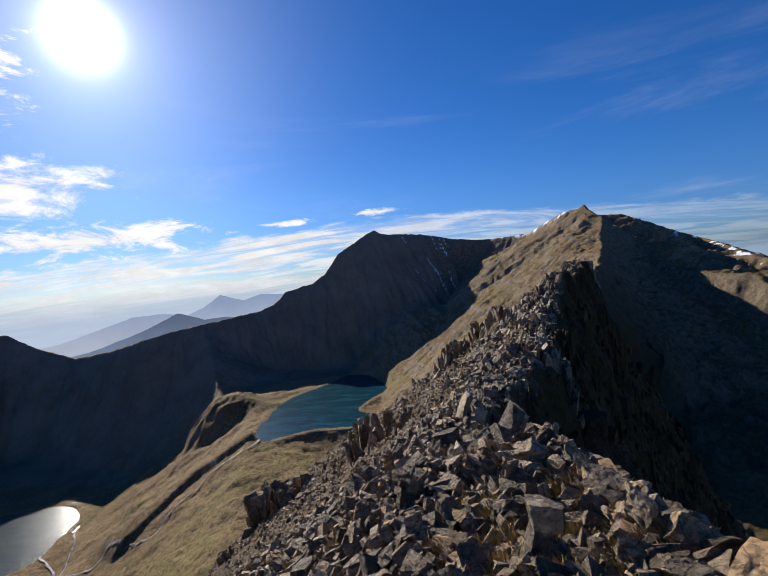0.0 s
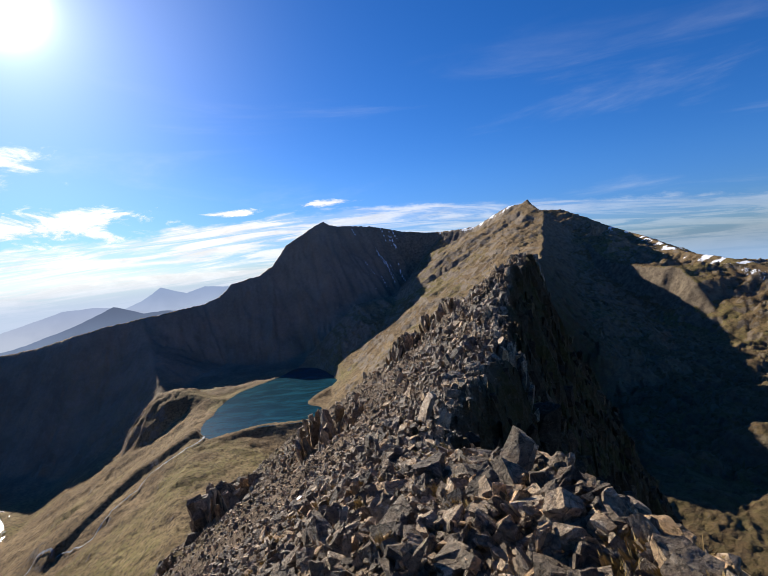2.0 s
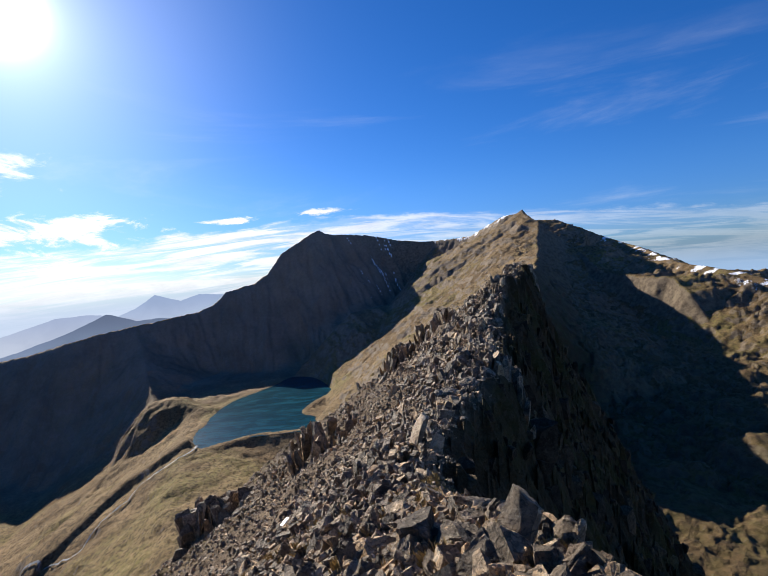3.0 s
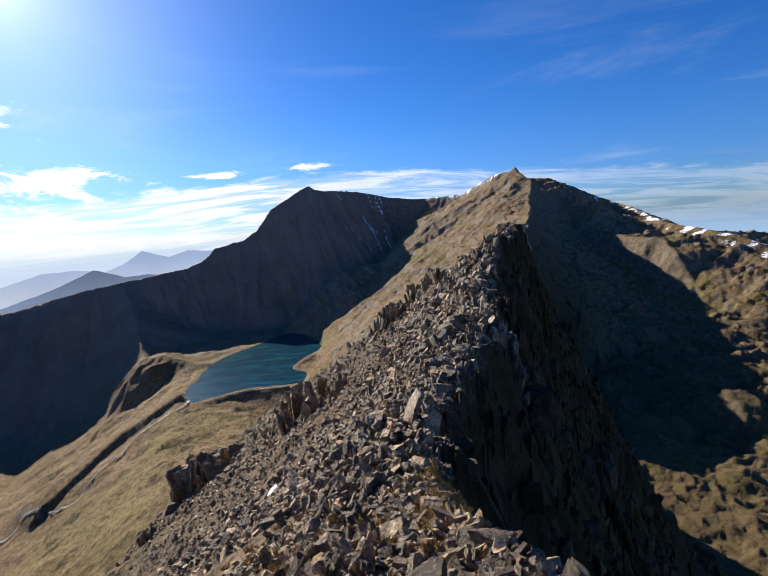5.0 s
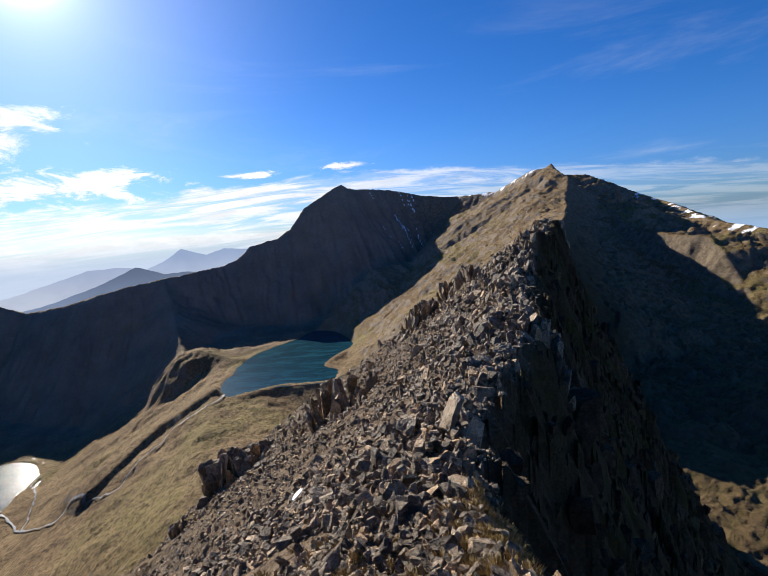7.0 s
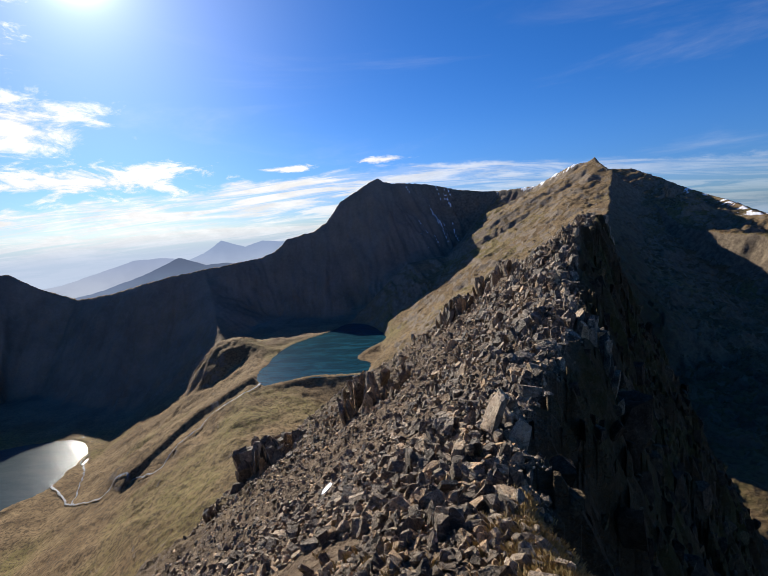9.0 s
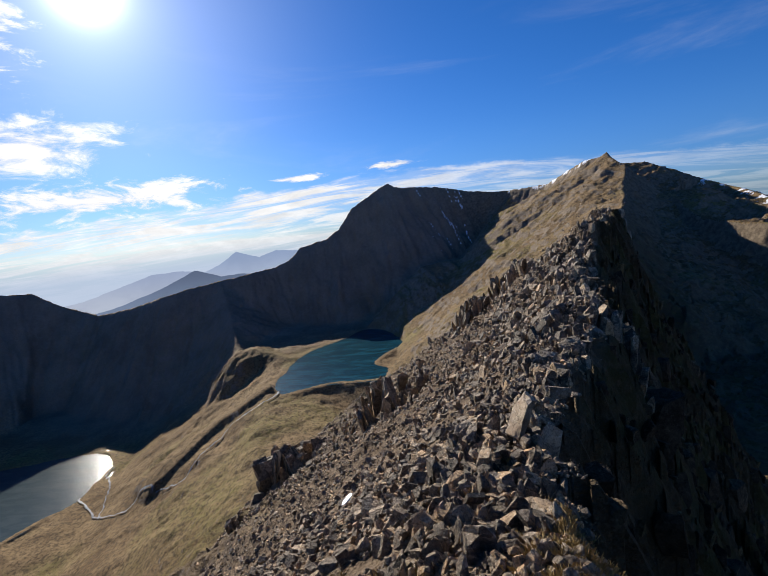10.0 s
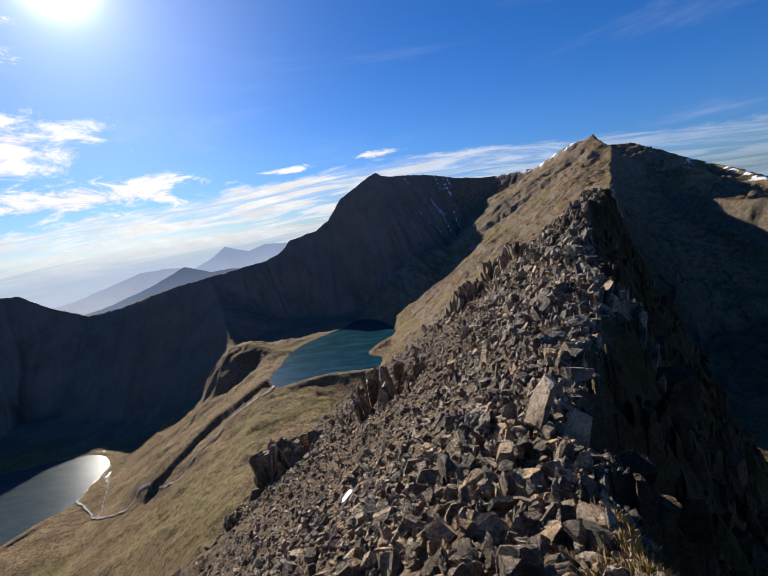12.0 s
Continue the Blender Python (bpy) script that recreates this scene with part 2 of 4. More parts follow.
def value_noise(x, y, seed):
    ix, iy = np.floor(x).astype(np.int64), np.floor(y).astype(np.int64)
    fx, fy = x - ix, y - iy
    fx, fy = fx * fx * fx * (fx * (fx * 6 - 15) + 10), fy * fy * fy * (fy * (fy * 6 - 15) + 10)
    a, b = hashed(ix, iy, seed), hashed(ix + 1, iy, seed)
    c, d = hashed(ix, iy + 1, seed), hashed(ix + 1, iy + 1, seed)
    return (a + (b - a) * fx) + ((c + (d - c) * fx) - (a + (b - a) * fx)) * fy


def fbm(x, y, seed, octaves=5, gain=0.5):
    """Roughly -1 to 1."""
    total, amp, norm = 0.0, 1.0, 0.0
    for i in range(octaves):
        c, s = math.cos(0.7 * i), math.sin(0.7 * i)
        total = total + amp * (2 * value_noise(c * x - s * y, s * x + c * y, seed + i) - 1)
        norm, amp, x, y = norm + amp, amp * gain, x * 2.03, y * 2.03
    return total / norm


def crags(x, y, seed, octaves=4):
    """Sharp-crested noise, 0 to 1."""
    total, amp, norm = 0.0, 1.0, 0.0
    for i in range(octaves):
        c, s = math.cos(0.9 * i), math.sin(0.9 * i)
        total = total + amp * (1 - np.abs(2 * value_noise(c * x - s * y, s * x + c * y, seed + i) - 1))
        norm, amp, x, y = norm + amp, amp * 0.5, x * 2.1, y * 2.1
    return total / norm


def shards(x, y, seed, steep):
    """Broken faces: cells of uneven outline, each a flat face with a height and tilt of its own; roughly -1 to 1."""
    ix, iy = np.floor(x).astype(np.int64), np.floor(y).astype(np.int64)
    best, out = np.full(x.shape, 1e9), np.zeros(x.shape)
    for i in (-1, 0, 1):
        for j in (-1, 0, 1):
            cx, cy = ix + i, iy + j
            dx = x - cx - 0.1 - 0.8 * hashed(cx, cy, seed)
            dy = y - cy - 0.1 - 0.8 * hashed(cx, cy, seed + 1)
            d = dx * dx + dy * dy
            face = 2 * hashed(cx, cy, seed + 2) - 1 + steep * (dx * (2 * hashed(cx, cy, seed + 3) - 1) + dy * (2 * hashed(cx, cy, seed + 4) - 1))
            near = d < best
            best, out = np.where(near, d, best), np.where(near, face, out)
    return out


# ---------- the mountain ----------
def polar(*rows):
    """Bearing, distance and height of the points of a ridge, as x, y, z."""
    return [(d * math.sin(radians(a)), d * math.cos(radians(a)), z) for a, d, z in rows]


ARETE = [(-4, -60, 4), (1.0, -10, 0.9), (1.5, -3, 0.3), (1.75, 2.5, -0.15), (1.7, 5.0, -0.4), (1.6, 7.5, -1.2), (1.6, 10.0, -2.4), (2.0, 12.5, -3.2), (2.7, 15.7, -3.8),
         (5.2, 21, -4.4), (9.0, 27.7, -4.6), (14, 40, -5.8), (22, 60, -5.0), (29.5, 77, -3.6), (38, 93, -2.6), (51.2, 119.5, -1.8)] + polar(
         (23.4, 150, -22), (22.9, 180, -62), (22.9, 280, -96), (23.1, 302, -136), (23.3, 330, -138), (23.4, 346, -100), (23.6, 385, -82), (24.0, 450, -62), (24.3, 530, -52), (24.6, 700, -34),
         (25.0, 960, -18), (25.6, 1200, 24), (25.7, 1330, 82), (24.0, 1455, 132))
HEAD = polar((24.0, 1455, 132), (21.4, 1500, 128), (17.9, 1750, 88), (13.1, 1850, 84), (8.9, 1850, 99), (4.8, 1780, 126), (0.0, 1670, 131), (-0.9, 1660, 147),
             (-2.3, 1640, 128), (-5.7, 1620, 67), (-7.4, 1600, 5), (-9.2, 1600, -24), (-12.3, 1600, -44), (-13.8, 1600, -82), (-15.5, 1595, -100), (-18.5, 1560, -107), (-22.2, 1570, -124),
             (-25.9, 1600, -137), (-29.1, 1660, -161), (-32.7, 1780, -194), (-34.9, 1880, -207), (-37.9, 1960, -157), (-40, 2000, -107), (-41.5, 2000, -104),
             (-46, 2000, -76), (-60, 1950, -100), (-80, 1900, -200))
SPUR = polar((-22.2, 1570, -124), (-21.8, 1440, -205), (-21.5, 1330, -250), (-21.2, 1240, -280), (-20.9, 1170, -290))
BANK = polar((-17.7, 865, -274), (-20.7, 849, -290), (-23.5, 861, -313), (-26.2, 860, -334), (-28.9, 834, -351), (-31.8, 811, -369))
SHOULDER = polar((13.5, 1830, 62), (10.5, 1640, -40), (7.8, 1450, -120), (5.0, 1400, -124), (2.4, 1360, -130), (0.2, 1335, -168), (-2.4, 1305, -218), (-4.4, 1290, -264), (-5.4, 1285, -288))
NORTH = polar((25.4, 1600, 114), (27.5, 1750, 117), (31.6, 1800, 58), (35, 1750, 14), (37, 1550, -12), (39.2, 1300, -39), (43.1, 1150, -58), (46, 1080, -70), (48.1, 1030, -86),
              (60, 900, -92), (85, 900, -130))
BUTTRESS = polar((29.5, 1330, 10), (32.3, 1190, -52), (35.5, 1120, -60), (38.8, 1060, -64), (40.4, 1000, -90), (41.5, 960, -130), (42.6, 930, -165), (43.6, 900, -192))
UPPER = polar((24.3, 530, -52), (24.6, 700, -34), (25.0, 960, -18), (25.6, 1200, 24), (25.7, 1330, 82), (24.0, 1455, 132))
KNOB = polar((-20.6, 1190, -282), (-20.0, 1160, -264), (-19.2, 1130, -260), (-17.0, 1095, -271), (-15.6, 1060, -280))
KNOLL = polar((43.8, 402, -142), (45.0, 405, -136), (46.6, 410, -139))
# for each ridge: the line, the drop against distance on its left and right sides, and the size of its ribs
RIDGES = [
    (ARETE, ((0, 1.7, 4, 10, 45, 60, 120, 250, 480, 690, 950, 1500), (0, 0.25, 1.7, 6.2, 31.5, 46, 112, 210, 330, 398, 492, 560)),
     ((0, 0.5, 2.5, 8, 40, 80, 130, 300, 600, 1500), (0, 0.9, 5.6, 20, 88, 124, 146, 180, 225, 330)), 1.0),
    (HEAD, ((0, 80, 200, 330, 500, 1000, 2000), (0, 118, 280, 400, 470, 600, 700)), ((0, 200, 600, 2000), (0, 120, 330, 800)), 1.25),
    (SPUR, ((0, 60, 150, 300, 600), (0, 27, 70, 150, 330)), ((0, 40, 120, 300, 600), (0, 42, 135, 320, 560)), 0.7),
    (BANK, ((0, 6, 22, 50, 200), (0, 3, 20, 32, 200)), ((0, 25, 70, 200), (0, 3, 22, 150)), 0.3),
    (SHOULDER, ((0, 60, 200, 350, 600), (0, 10, 62, 165, 360)), ((0, 60, 200, 400), (0, 62, 220, 400)), 0.9),
    (NORTH, ((0, 200, 600, 2000), (0, 120, 330, 800)), ((0, 100, 200, 350, 600, 900, 2000), (0, 38, 82, 118, 165, 330, 1000)), 0.5),
    (BUTTRESS, ((0, 100, 300, 600), (0, 12, 70, 300)), ((0, 30, 120, 300, 600), (0, 46, 150, 230, 320)), 1.0),
    (UPPER, ((0, 100, 250, 370, 440, 520), (0, 52, 131, 212, 288, 350)), ((0, 60, 300, 600), (0, 60, 200, 300)), 0.35),
    (KNOB, ((0, 15, 50, 90, 140), (0, 3, 18, 60, 150)), ((0, 15, 50, 90, 140), (0, 3, 18, 60, 150)), 0.7),
    (KNOLL, ((0, 10, 30, 60), (0, 2, 13, 50)), ((0, 10, 30, 60), (0, 2, 13, 50)), 0.2),
]
TARN_Z, LAKE_Z = -285.0, -475.0
TARN_SHORE = [(-14, 1086), (-46, 1232), (-114, 1296), (-152, 1232), (-192, 1162), (-232, 1092), (-268, 1030), (-274, 930), (-256, 790), (-213, 818), (-171, 842),
              (-105, 840), (-54, 838), (-40, 905), (-96, 946), (-40, 1045)]
LAKE_SHORE = [(-749, 700), (-709, 788), (-684, 821), (-681, 868), (-699, 955), (-744, 1018), (-792, 1036), (-870, 1010), (-964, 985), (-1300, 900), (-1700, 600),
              (-1650, 200), (-1100, 250), (-850, 500)]


def smooth_loop(pts, rounds=2):
    for _ in range(rounds):
        pts = [p for (ax, ay), (bx, by) in zip(pts, pts[1:] + pts[:1]) for p in ((0.75 * ax + 0.25 * bx, 0.75 * ay + 0.25 * by), (0.25 * ax + 0.75 * bx, 0.25 * ay + 0.75 * by))]
    return pts


def loop_distance(x, y, pts):
    """Signed distance to a closed loop, negative inside."""
    best, inside = np.full(x.shape, 1e9), np.zeros(x.shape, bool)
    for (ax, ay), (bx, by) in zip(pts, pts[1:] + pts[:1]):
        dx, dy = bx - ax, by - ay
        t = np.clip(((x - ax) * dx + (y - ay) * dy) / (dx * dx + dy * dy), 0, 1)
        best = np.minimum(best, np.hypot(x - ax - t * dx, y - ay - t * dy))
        if by != ay:
            inside ^= ((ay > y) != (by > y)) & (x < (bx - ax) * (y - ay) / (by - ay) + ax)
    return np.where(inside, -best, best)


TARN_LOOP, LAKE_LOOP = smooth_loop(TARN_SHORE, 2), smooth_loop(LAKE_SHORE, 2)


def along(x, y, line):
    """Distance to a line of points, its height there, the length along it, and the side (1: left)."""
    best = np.full(x.shape, 1e9)
    height, run, side = np.zeros(x.shape), np.zeros(x.shape), np.ones(x.shape)
    length = 0.0
    for (ax, ay, az), (bx, by, bz) in zip(line, line[1:]):
        dx, dy = bx - ax, by - ay
        size = math.hypot(dx, dy)
        t = np.clip(((x - ax) * dx + (y - ay) * dy) / size**2, 0, 1)
        d = np.hypot(x - ax - t * dx, y - ay - t * dy)
        s = np.sign(dx * (y - ay) - dy * (x - ax))
        near = d < best
        best, height = np.where(near, d, best), np.where(near, az + t * (bz - az), height)
        run, side = np.where(near, length + t * size, run), np.where(near, s, side)
        length += size
    # past its ends a ridge falls off faster
    for (ax, ay, az), (bx, by, bz) in (line[:2], line[:-3:-1]):
        dx, dy = bx - ax, by - ay
        best = best + 1.2 * np.maximum(-((x - ax) * dx + (y - ay) * dy) / math.hypot(dx, dy), 0) * (np.hypot(x - ax, y - ay) < best + 1e-6)
    return best, height, run, side


def terrain(x, y):
    """Height of the ground and its masks (green, scree, snow, cliff) at arrays of x and y."""
    r = np.hypot(x, y)
    # ridges wander a little far off
    wander = 11 * np.clip(r / 600 - 0.25, 0, 1)
    x, y = x + wander * fbm(x / 110, y / 110, 201, 4), y + wander * fbm(x / 110, y / 110, 211, 4)
    # valley floors: the upper basin, the lake basin below it, and the cwm beyond the ridge
    s = np.clip(((x + 270) * -0.92 - (y - 800) * 0.22) / 330, 0, 1)
    left = TARN_Z - 2 - 188 * s
    d0, z0, run0, side0 = along(x, y, ARETE)
    floor = np.where(side0 > 0, left, -153 - 0.10 * np.maximum(d0 - 140, 0))
    floor = floor - 0.25 * np.maximum(r - 2000, 0)
    floor = np.maximum(floor, -560)
    # the crest of the near ridge is narrow, so its own ribs are small close to the camera
    h = floor + 6 * fbm(x / 90, y / 90, 3) + 5 * (crags(x / 70, y / 70, 5) - 0.6)
    nearest = np.full(x.shape, 1e9)
    for i, (line, lhs, rhs, size) in enumerate(RIDGES):
        d, z, run, side = (d0, z0, run0, side0) if i == 0 else along(x, y, line)
        if i == 0:
            # upright ribs and clefts in the steep side
            rib = np.clip(d * 1.5, 0, 1) * np.clip(2.2 - r / 90, 0, 1)
            k = (rib > 0) & (side < 0)
            a, b = run[k], d[k]
            d = d.copy()
            d[k] = np.maximum(b + rib[k] * (0.30 * shards(a / 0.9, b / 1.6, 191, 0.8) + (0.5 + 0.008 * np.minimum(r[k], 150)) * shards(a / 3.2, b / 7.0, 197, 0.8)), 0.0)
        drop = np.where(side > 0, np.interp(d, *lhs) + 0.5 * np.maximum(d - lhs[0][-1], 0), np.interp(d, *rhs) + 0.5 * np.maximum(d - rhs[0][-1], 0))
        grow = np.clip(d / 60, 0, 1)
        rib = crags(run / 55 + 0.15 * fbm(d / 40, run / 40, 40 + i), d / 260, 50 + 7 * i) - 0.6
        rib2 = crags(run / 13, d / 60, 90 + 7 * i) - 0.6
        wild = np.where(side > 0, 0.36, 1.0) if i == 0 else 1.0
        t = z - drop + size * wild * (rib * 34 * grow + rib2 * 9 * np.clip(d / 15, 0, 1))
        t = t + size * wild * 7 * np.clip(r / 300 - 0.3, 0, 1) * np.clip(0.25 + d / 50, 0, 1) * (crags(run / 30, d / 80, 130 + i) - 0.6)
        nearest = np.minimum(nearest, d)
        k = 0.4 + 0.02 * np.minimum(r, 700)
        h = np.maximum(h, t) + k * 0.25 * np.exp(-np.abs(h - t) / k)
    # the broad sunny flank that falls from the upper ridge to the tarn, cut off by the headwall behind it
    cut = np.minimum(-0.857 * (x - 191) + 0.516 * (y - 1387), -0.327 * (x - 191) + 0.945 * (y - 1387))
    flank = -119 + 0.621 * (x - 191) + 0.088 * (y - 1387) - 0.5 * np.maximum(950 - y, 0) - 1.3 * np.maximum(cut, 0)
    flank = np.minimum(flank, z0 - 0.2 * d0) + 7 * (crags(x / 60 + 0.3 * y / 60, y / 150, 241, 4) - 0.6)
    h = np.where((side0 > 0) & (r > 500), np.maximum(h, flank), h)
    scale = np.clip(r / 400, 0.02, 1) * np.clip(0.25 + nearest / 50, 0, 1)
    low = np.clip((-200 - h) / 80, 0, 1) * (side0 > 0)
    scale = scale * (1 - 0.5 * low) * np.where((x < 0) & (y < -1.54 * x), 0.35, 1.0)
    scale = scale * np.where((side0 > 0) & (x > -330) & (y < 1460), 0.7, 1.0)
    d3 = along(x, y, UPPER)[0]
    h = h + 8 * np.exp(-(d3 / 45) ** 2) * (crags(x / 34, y / 34, 141, 4) - 0.5)
    h = h + 6 * scale * fbm(x / 45, y / 45, 17, 5) + 11 * scale * (crags(x / 42 + 0.5 * fbm(x / 30, y / 30, 19, 3), y / 42, 20, 5) - 0.6) + 6.5 * scale * (crags(x / 17, y / 17, 25, 4) - 0.6)
    # ledges and broken faces on the far slopes
    k = (r > 350) & (r < 2150)
    a, b, c = x[k], y[k], scale[k]
    a, b = a + 9 * fbm(a / 40, b / 40, 221, 3), b + 9 * fbm(a / 40, b / 40, 227, 3)
    h[k] += np.where(side0[k] > 0, 1.0, 1.3) * c * (2.4 * shards(a / 34, b / 20, 231, 1.0) + 1.3 * shards(a / 11, b / 11, 237, 1.1))
    # a shallow bay in the flank above the tarn
    h = h - 30 * np.exp(-((x + 40) ** 2 + (y - 730) ** 2) / 125.0**2)
    # broken rock close by
    near = np.clip(1 - r / 260, 0, 1)
    h = h + near * (0.30 * np.clip(r / 12, 0.15, 1) * (crags(x / 2.6, y / 2.6, 23, 4) - 0.6) + np.clip(r / 40 - 0.3, 0, 1) * (2.0 * (crags(x / 9, y / 9, 29, 4) - 0.6) + 2.6 * (crags((x * 0.9 + y * 0.43) / 7, (y * 0.9 - x * 0.43) / 17, 37, 4) - 0.6)))
    # shattered rock on the crest and on the flank beside it
    rough = np.clip(r / 9 - 0.9, 0, 1) * np.clip(2.0 - r / 120, 0, 1)
    crest = np.clip(1.15 - d0 / (1.2 + 0.10 * r), 0, 1)
    lean = np.where(side0 > 0, 0.22 + 0.78 * crest, 0.9)
    k = rough > 0
    a, b = x[k], y[k]
    u, v = a * 0.90 - b * 0.43 + 0.35 * fbm(a / 1.5, b / 1.5, 151, 3), b * 0.90 + a * 0.43 + 0.35 * fbm(a / 1.5, b / 1.5, 157, 3)
    big = np.clip(r[k] / 45 - 0.35, 0, 1)
    h[k] += (rough * lean)[k] * (0.16 * shards(u / 0.7, v / 1.1, 161, 1.2) + (0.12 + 0.38 * big) * shards(u / 1.7, v / 2.8, 171, 1.3) + big * shards(u / 4.6, v / 8.0, 181, 1.4))
    # boulder field on the floor of the far cwm
    h = h + np.where(side0 < 0, 1.0, 0.0) * np.clip(r / 100 - 1.5, 0, 1) * np.clip(5 - r / 150, 0, 1) * (2.4 * (crags(x / 14, y / 14, 205, 4) - 0.6) + 1.4 * (crags(x / 5, y / 5, 207, 3) - 0.6))
    # lakes
    for loop, level in ((TARN_LOOP, TARN_Z), (LAKE_LOOP, LAKE_Z)):
        d = loop_distance(x, y, loop) + 4 * fbm(x / 25, y / 25, 61, 4)
        h = np.where(d < 0, level - 0.4 + np.maximum(d, -40) * 0.3, np.minimum(np.maximum(h, level + 0.4 + 0.03 * np.minimum(d, 12) - 0.5 * np.maximum(d - 12, 0)), np.where(d < 90, level + 0.4 + d * 1.3, h)))
    scree = np.clip(1.25 - d0 / 60, 0, 1) * np.clip(1.6 - r / 140, 0, 1) * np.where(side0 > 0, 1.0, np.clip(1 - d0 / 0.8, 0, 1))
    # right side of the ridge, where the ground colour carries shade, strongest by the crest
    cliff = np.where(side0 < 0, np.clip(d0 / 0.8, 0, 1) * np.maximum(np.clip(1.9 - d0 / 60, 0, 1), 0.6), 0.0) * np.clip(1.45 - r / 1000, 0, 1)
    green = np.clip(fbm(x / 120, y / 120, 77, 4) * 2.2 - 0.15, 0, 1)
    d1, z1, run1, side1 = along(x, y, NORTH)
    d2, z2, run2, side2 = along(x, y, HEAD)
    broken = fbm(x / 22, y / 22, 83, 5)
    snow = np.clip(1.2 - d1 / 45, 0, 1) * (run1 > 330) * np.clip((broken - 0.06) * 5, 0, 1)
    snow = np.maximum(snow, np.clip(1.2 - d2 / 13, 0, 1) * (run2 < 520) * np.clip((broken + 0.05) * 5, 0, 1))
    streak = fbm(run2 / 9, d2 / 120, 85, 4)
    snow = np.maximum(snow, np.clip((streak - 0.42) * 9, 0, 1) * (side2 > 0) * (d2 < 190) * (run2 > 700) * (run2 < 980))
    # golden-green turf on the lower flank beside the tarn
    turf = np.exp(-((d0 - 190) / 130) ** 2) * (side0 > 0) * np.clip(r / 150 - 1.3, 0, 1) * np.clip(3.4 - r / 300, 0, 1)
    green = np.maximum(green, turf * np.clip(1.1 + 1.6 * fbm(x / 40, y / 40, 87, 4), 0, 1))
    # the long headwall gets a paler, evener tint: haze over its shade, painted in
    haze_lift = np.clip((run2 - 700) / 200, 0, 1) * np.where(side2 > 0, np.clip(1.8 - d2 / 250, 0, 1), 0.0)
    return h, green, scree, snow, cliff, haze_lift


def build_ground():
    az = np.concatenate([np.linspace(-180, -64, 50, endpoint=False), np.arange(-64, 64, 0.17), np.linspace(64, 180, 50, endpoint=False)])
    az = np.radians(az)
    rad = np.concatenate([np.geomspace(0.3, 30, 190, endpoint=False), np.arange(30, 130, 0.6), np.geomspace(130, 700, 240, endpoint=False),
                          np.arange(700, 2160, 5.5), np.geomspace(2160, 4950, 28)])
    A, D = np.meshgrid(az, rad)
    X, Y = D * np.sin(A), D * np.cos(A) + 4.0
    H, green, scree, snow, cliff, haze_lift = terrain(X, Y)
    rows, cols = X.shape
    verts = np.stack([X, Y, H], -1).reshape(-1, 3)
    i = np.arange(rows - 1)[:, None] * cols
    j = np.arange(cols)[None, :]
    k = (j + 1) % cols
    quads = np.stack([i + j, i + cols + j, i + cols + k, i + k], -1).reshape(-1, 4)
    # slope of the surface gives the bare rock
    P = verts.reshape(rows, cols, 3)
    du, dv = np.gradient(P, axis=0), np.gradient(P, axis=1)
    nrm = np.cross(dv, du)
    nz = np.abs(nrm[..., 2]) / (np.linalg.norm(nrm, axis=-1) + 1e-9)
    rock = np.clip((0.925 - nz) / 0.26, 0, 1)
    rock = rock * (1 - 0.55 * np.clip((-120 - H) / 120, 0, 1) * (X < 0))
    mesh = bpy.data.meshes.new("ground")
    centre = len(verts)
    verts = np.concatenate([verts, [[0, 4.0, float(H[0].mean())]]])
    mesh.vertices.add(len(verts))
    mesh.vertices.foreach_set("co", verts.ravel())
    tris = np.stack([np.full(cols, centre), np.arange(cols), (np.arange(cols) + 1) % cols], -1)[:, ::-1]
    loops = np.concatenate([quads.ravel(), tris.ravel()])
    starts = np.concatenate([np.arange(len(quads)) * 4, len(quads) * 4 + np.arange(len(tris)) * 3])
    mesh.loops.add(len(loops))
    mesh.loops.foreach_set("vertex_index", loops.astype(np.int32))
    mesh.polygons.add(len(starts))
    mesh.polygons.foreach_set("loop_start", starts.astype(np.int32))
    mesh.update(calc_edges=True)
    mesh.validate()
    for name, values in (("rock", rock), ("green", green), ("scree", scree), ("snow", snow), ("cliff", cliff), ("haze_lift", haze_lift)):
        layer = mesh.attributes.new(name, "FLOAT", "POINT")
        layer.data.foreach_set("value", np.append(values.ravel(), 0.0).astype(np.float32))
    # flat faces on the shattered rock close by, soft ground farther off
    smooth = np.concatenate([np.repeat((rad[:-1] > 150) | (rad[:-1] < 7), cols), np.ones(cols, bool)])
    mesh.polygons.foreach_set("use_smooth", smooth)
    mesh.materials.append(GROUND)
    return tagged(new("ground", mesh), "rocky mountain ridge, cliffs and brown grass slopes round two lakes", "mountain", kind="structure")


build_ground()


def from_lists(name, verts, faces, mat, smooth=False):
    mesh = bpy.data.meshes.new(name)
    mesh.from_pydata(verts, [], faces)
    mesh.materials.append(mat)
    if smooth:
        mesh.shade_smooth()
    mesh.update()
    return mesh


def build_water(name, loop, level, mat, label):
    grown = np.array(loop)
    centre = grown.mean(0)
    ring = [(*(centre + (p - centre) * 1.06), level) for p in grown]
    bm = bmesh.new()
    bm.faces.new([bm.verts.new(p) for p in ring])
    mesh = bpy.data.meshes.new(name)
    bm.to_mesh(mesh)
    mesh.materials.append(mat)
    return tagged(new(name, mesh), label, "lake", kind="structure")


build_water("water_tarn", TARN_LOOP, TARN_Z, TARN, "deep teal mountain tarn ruffled by wind")
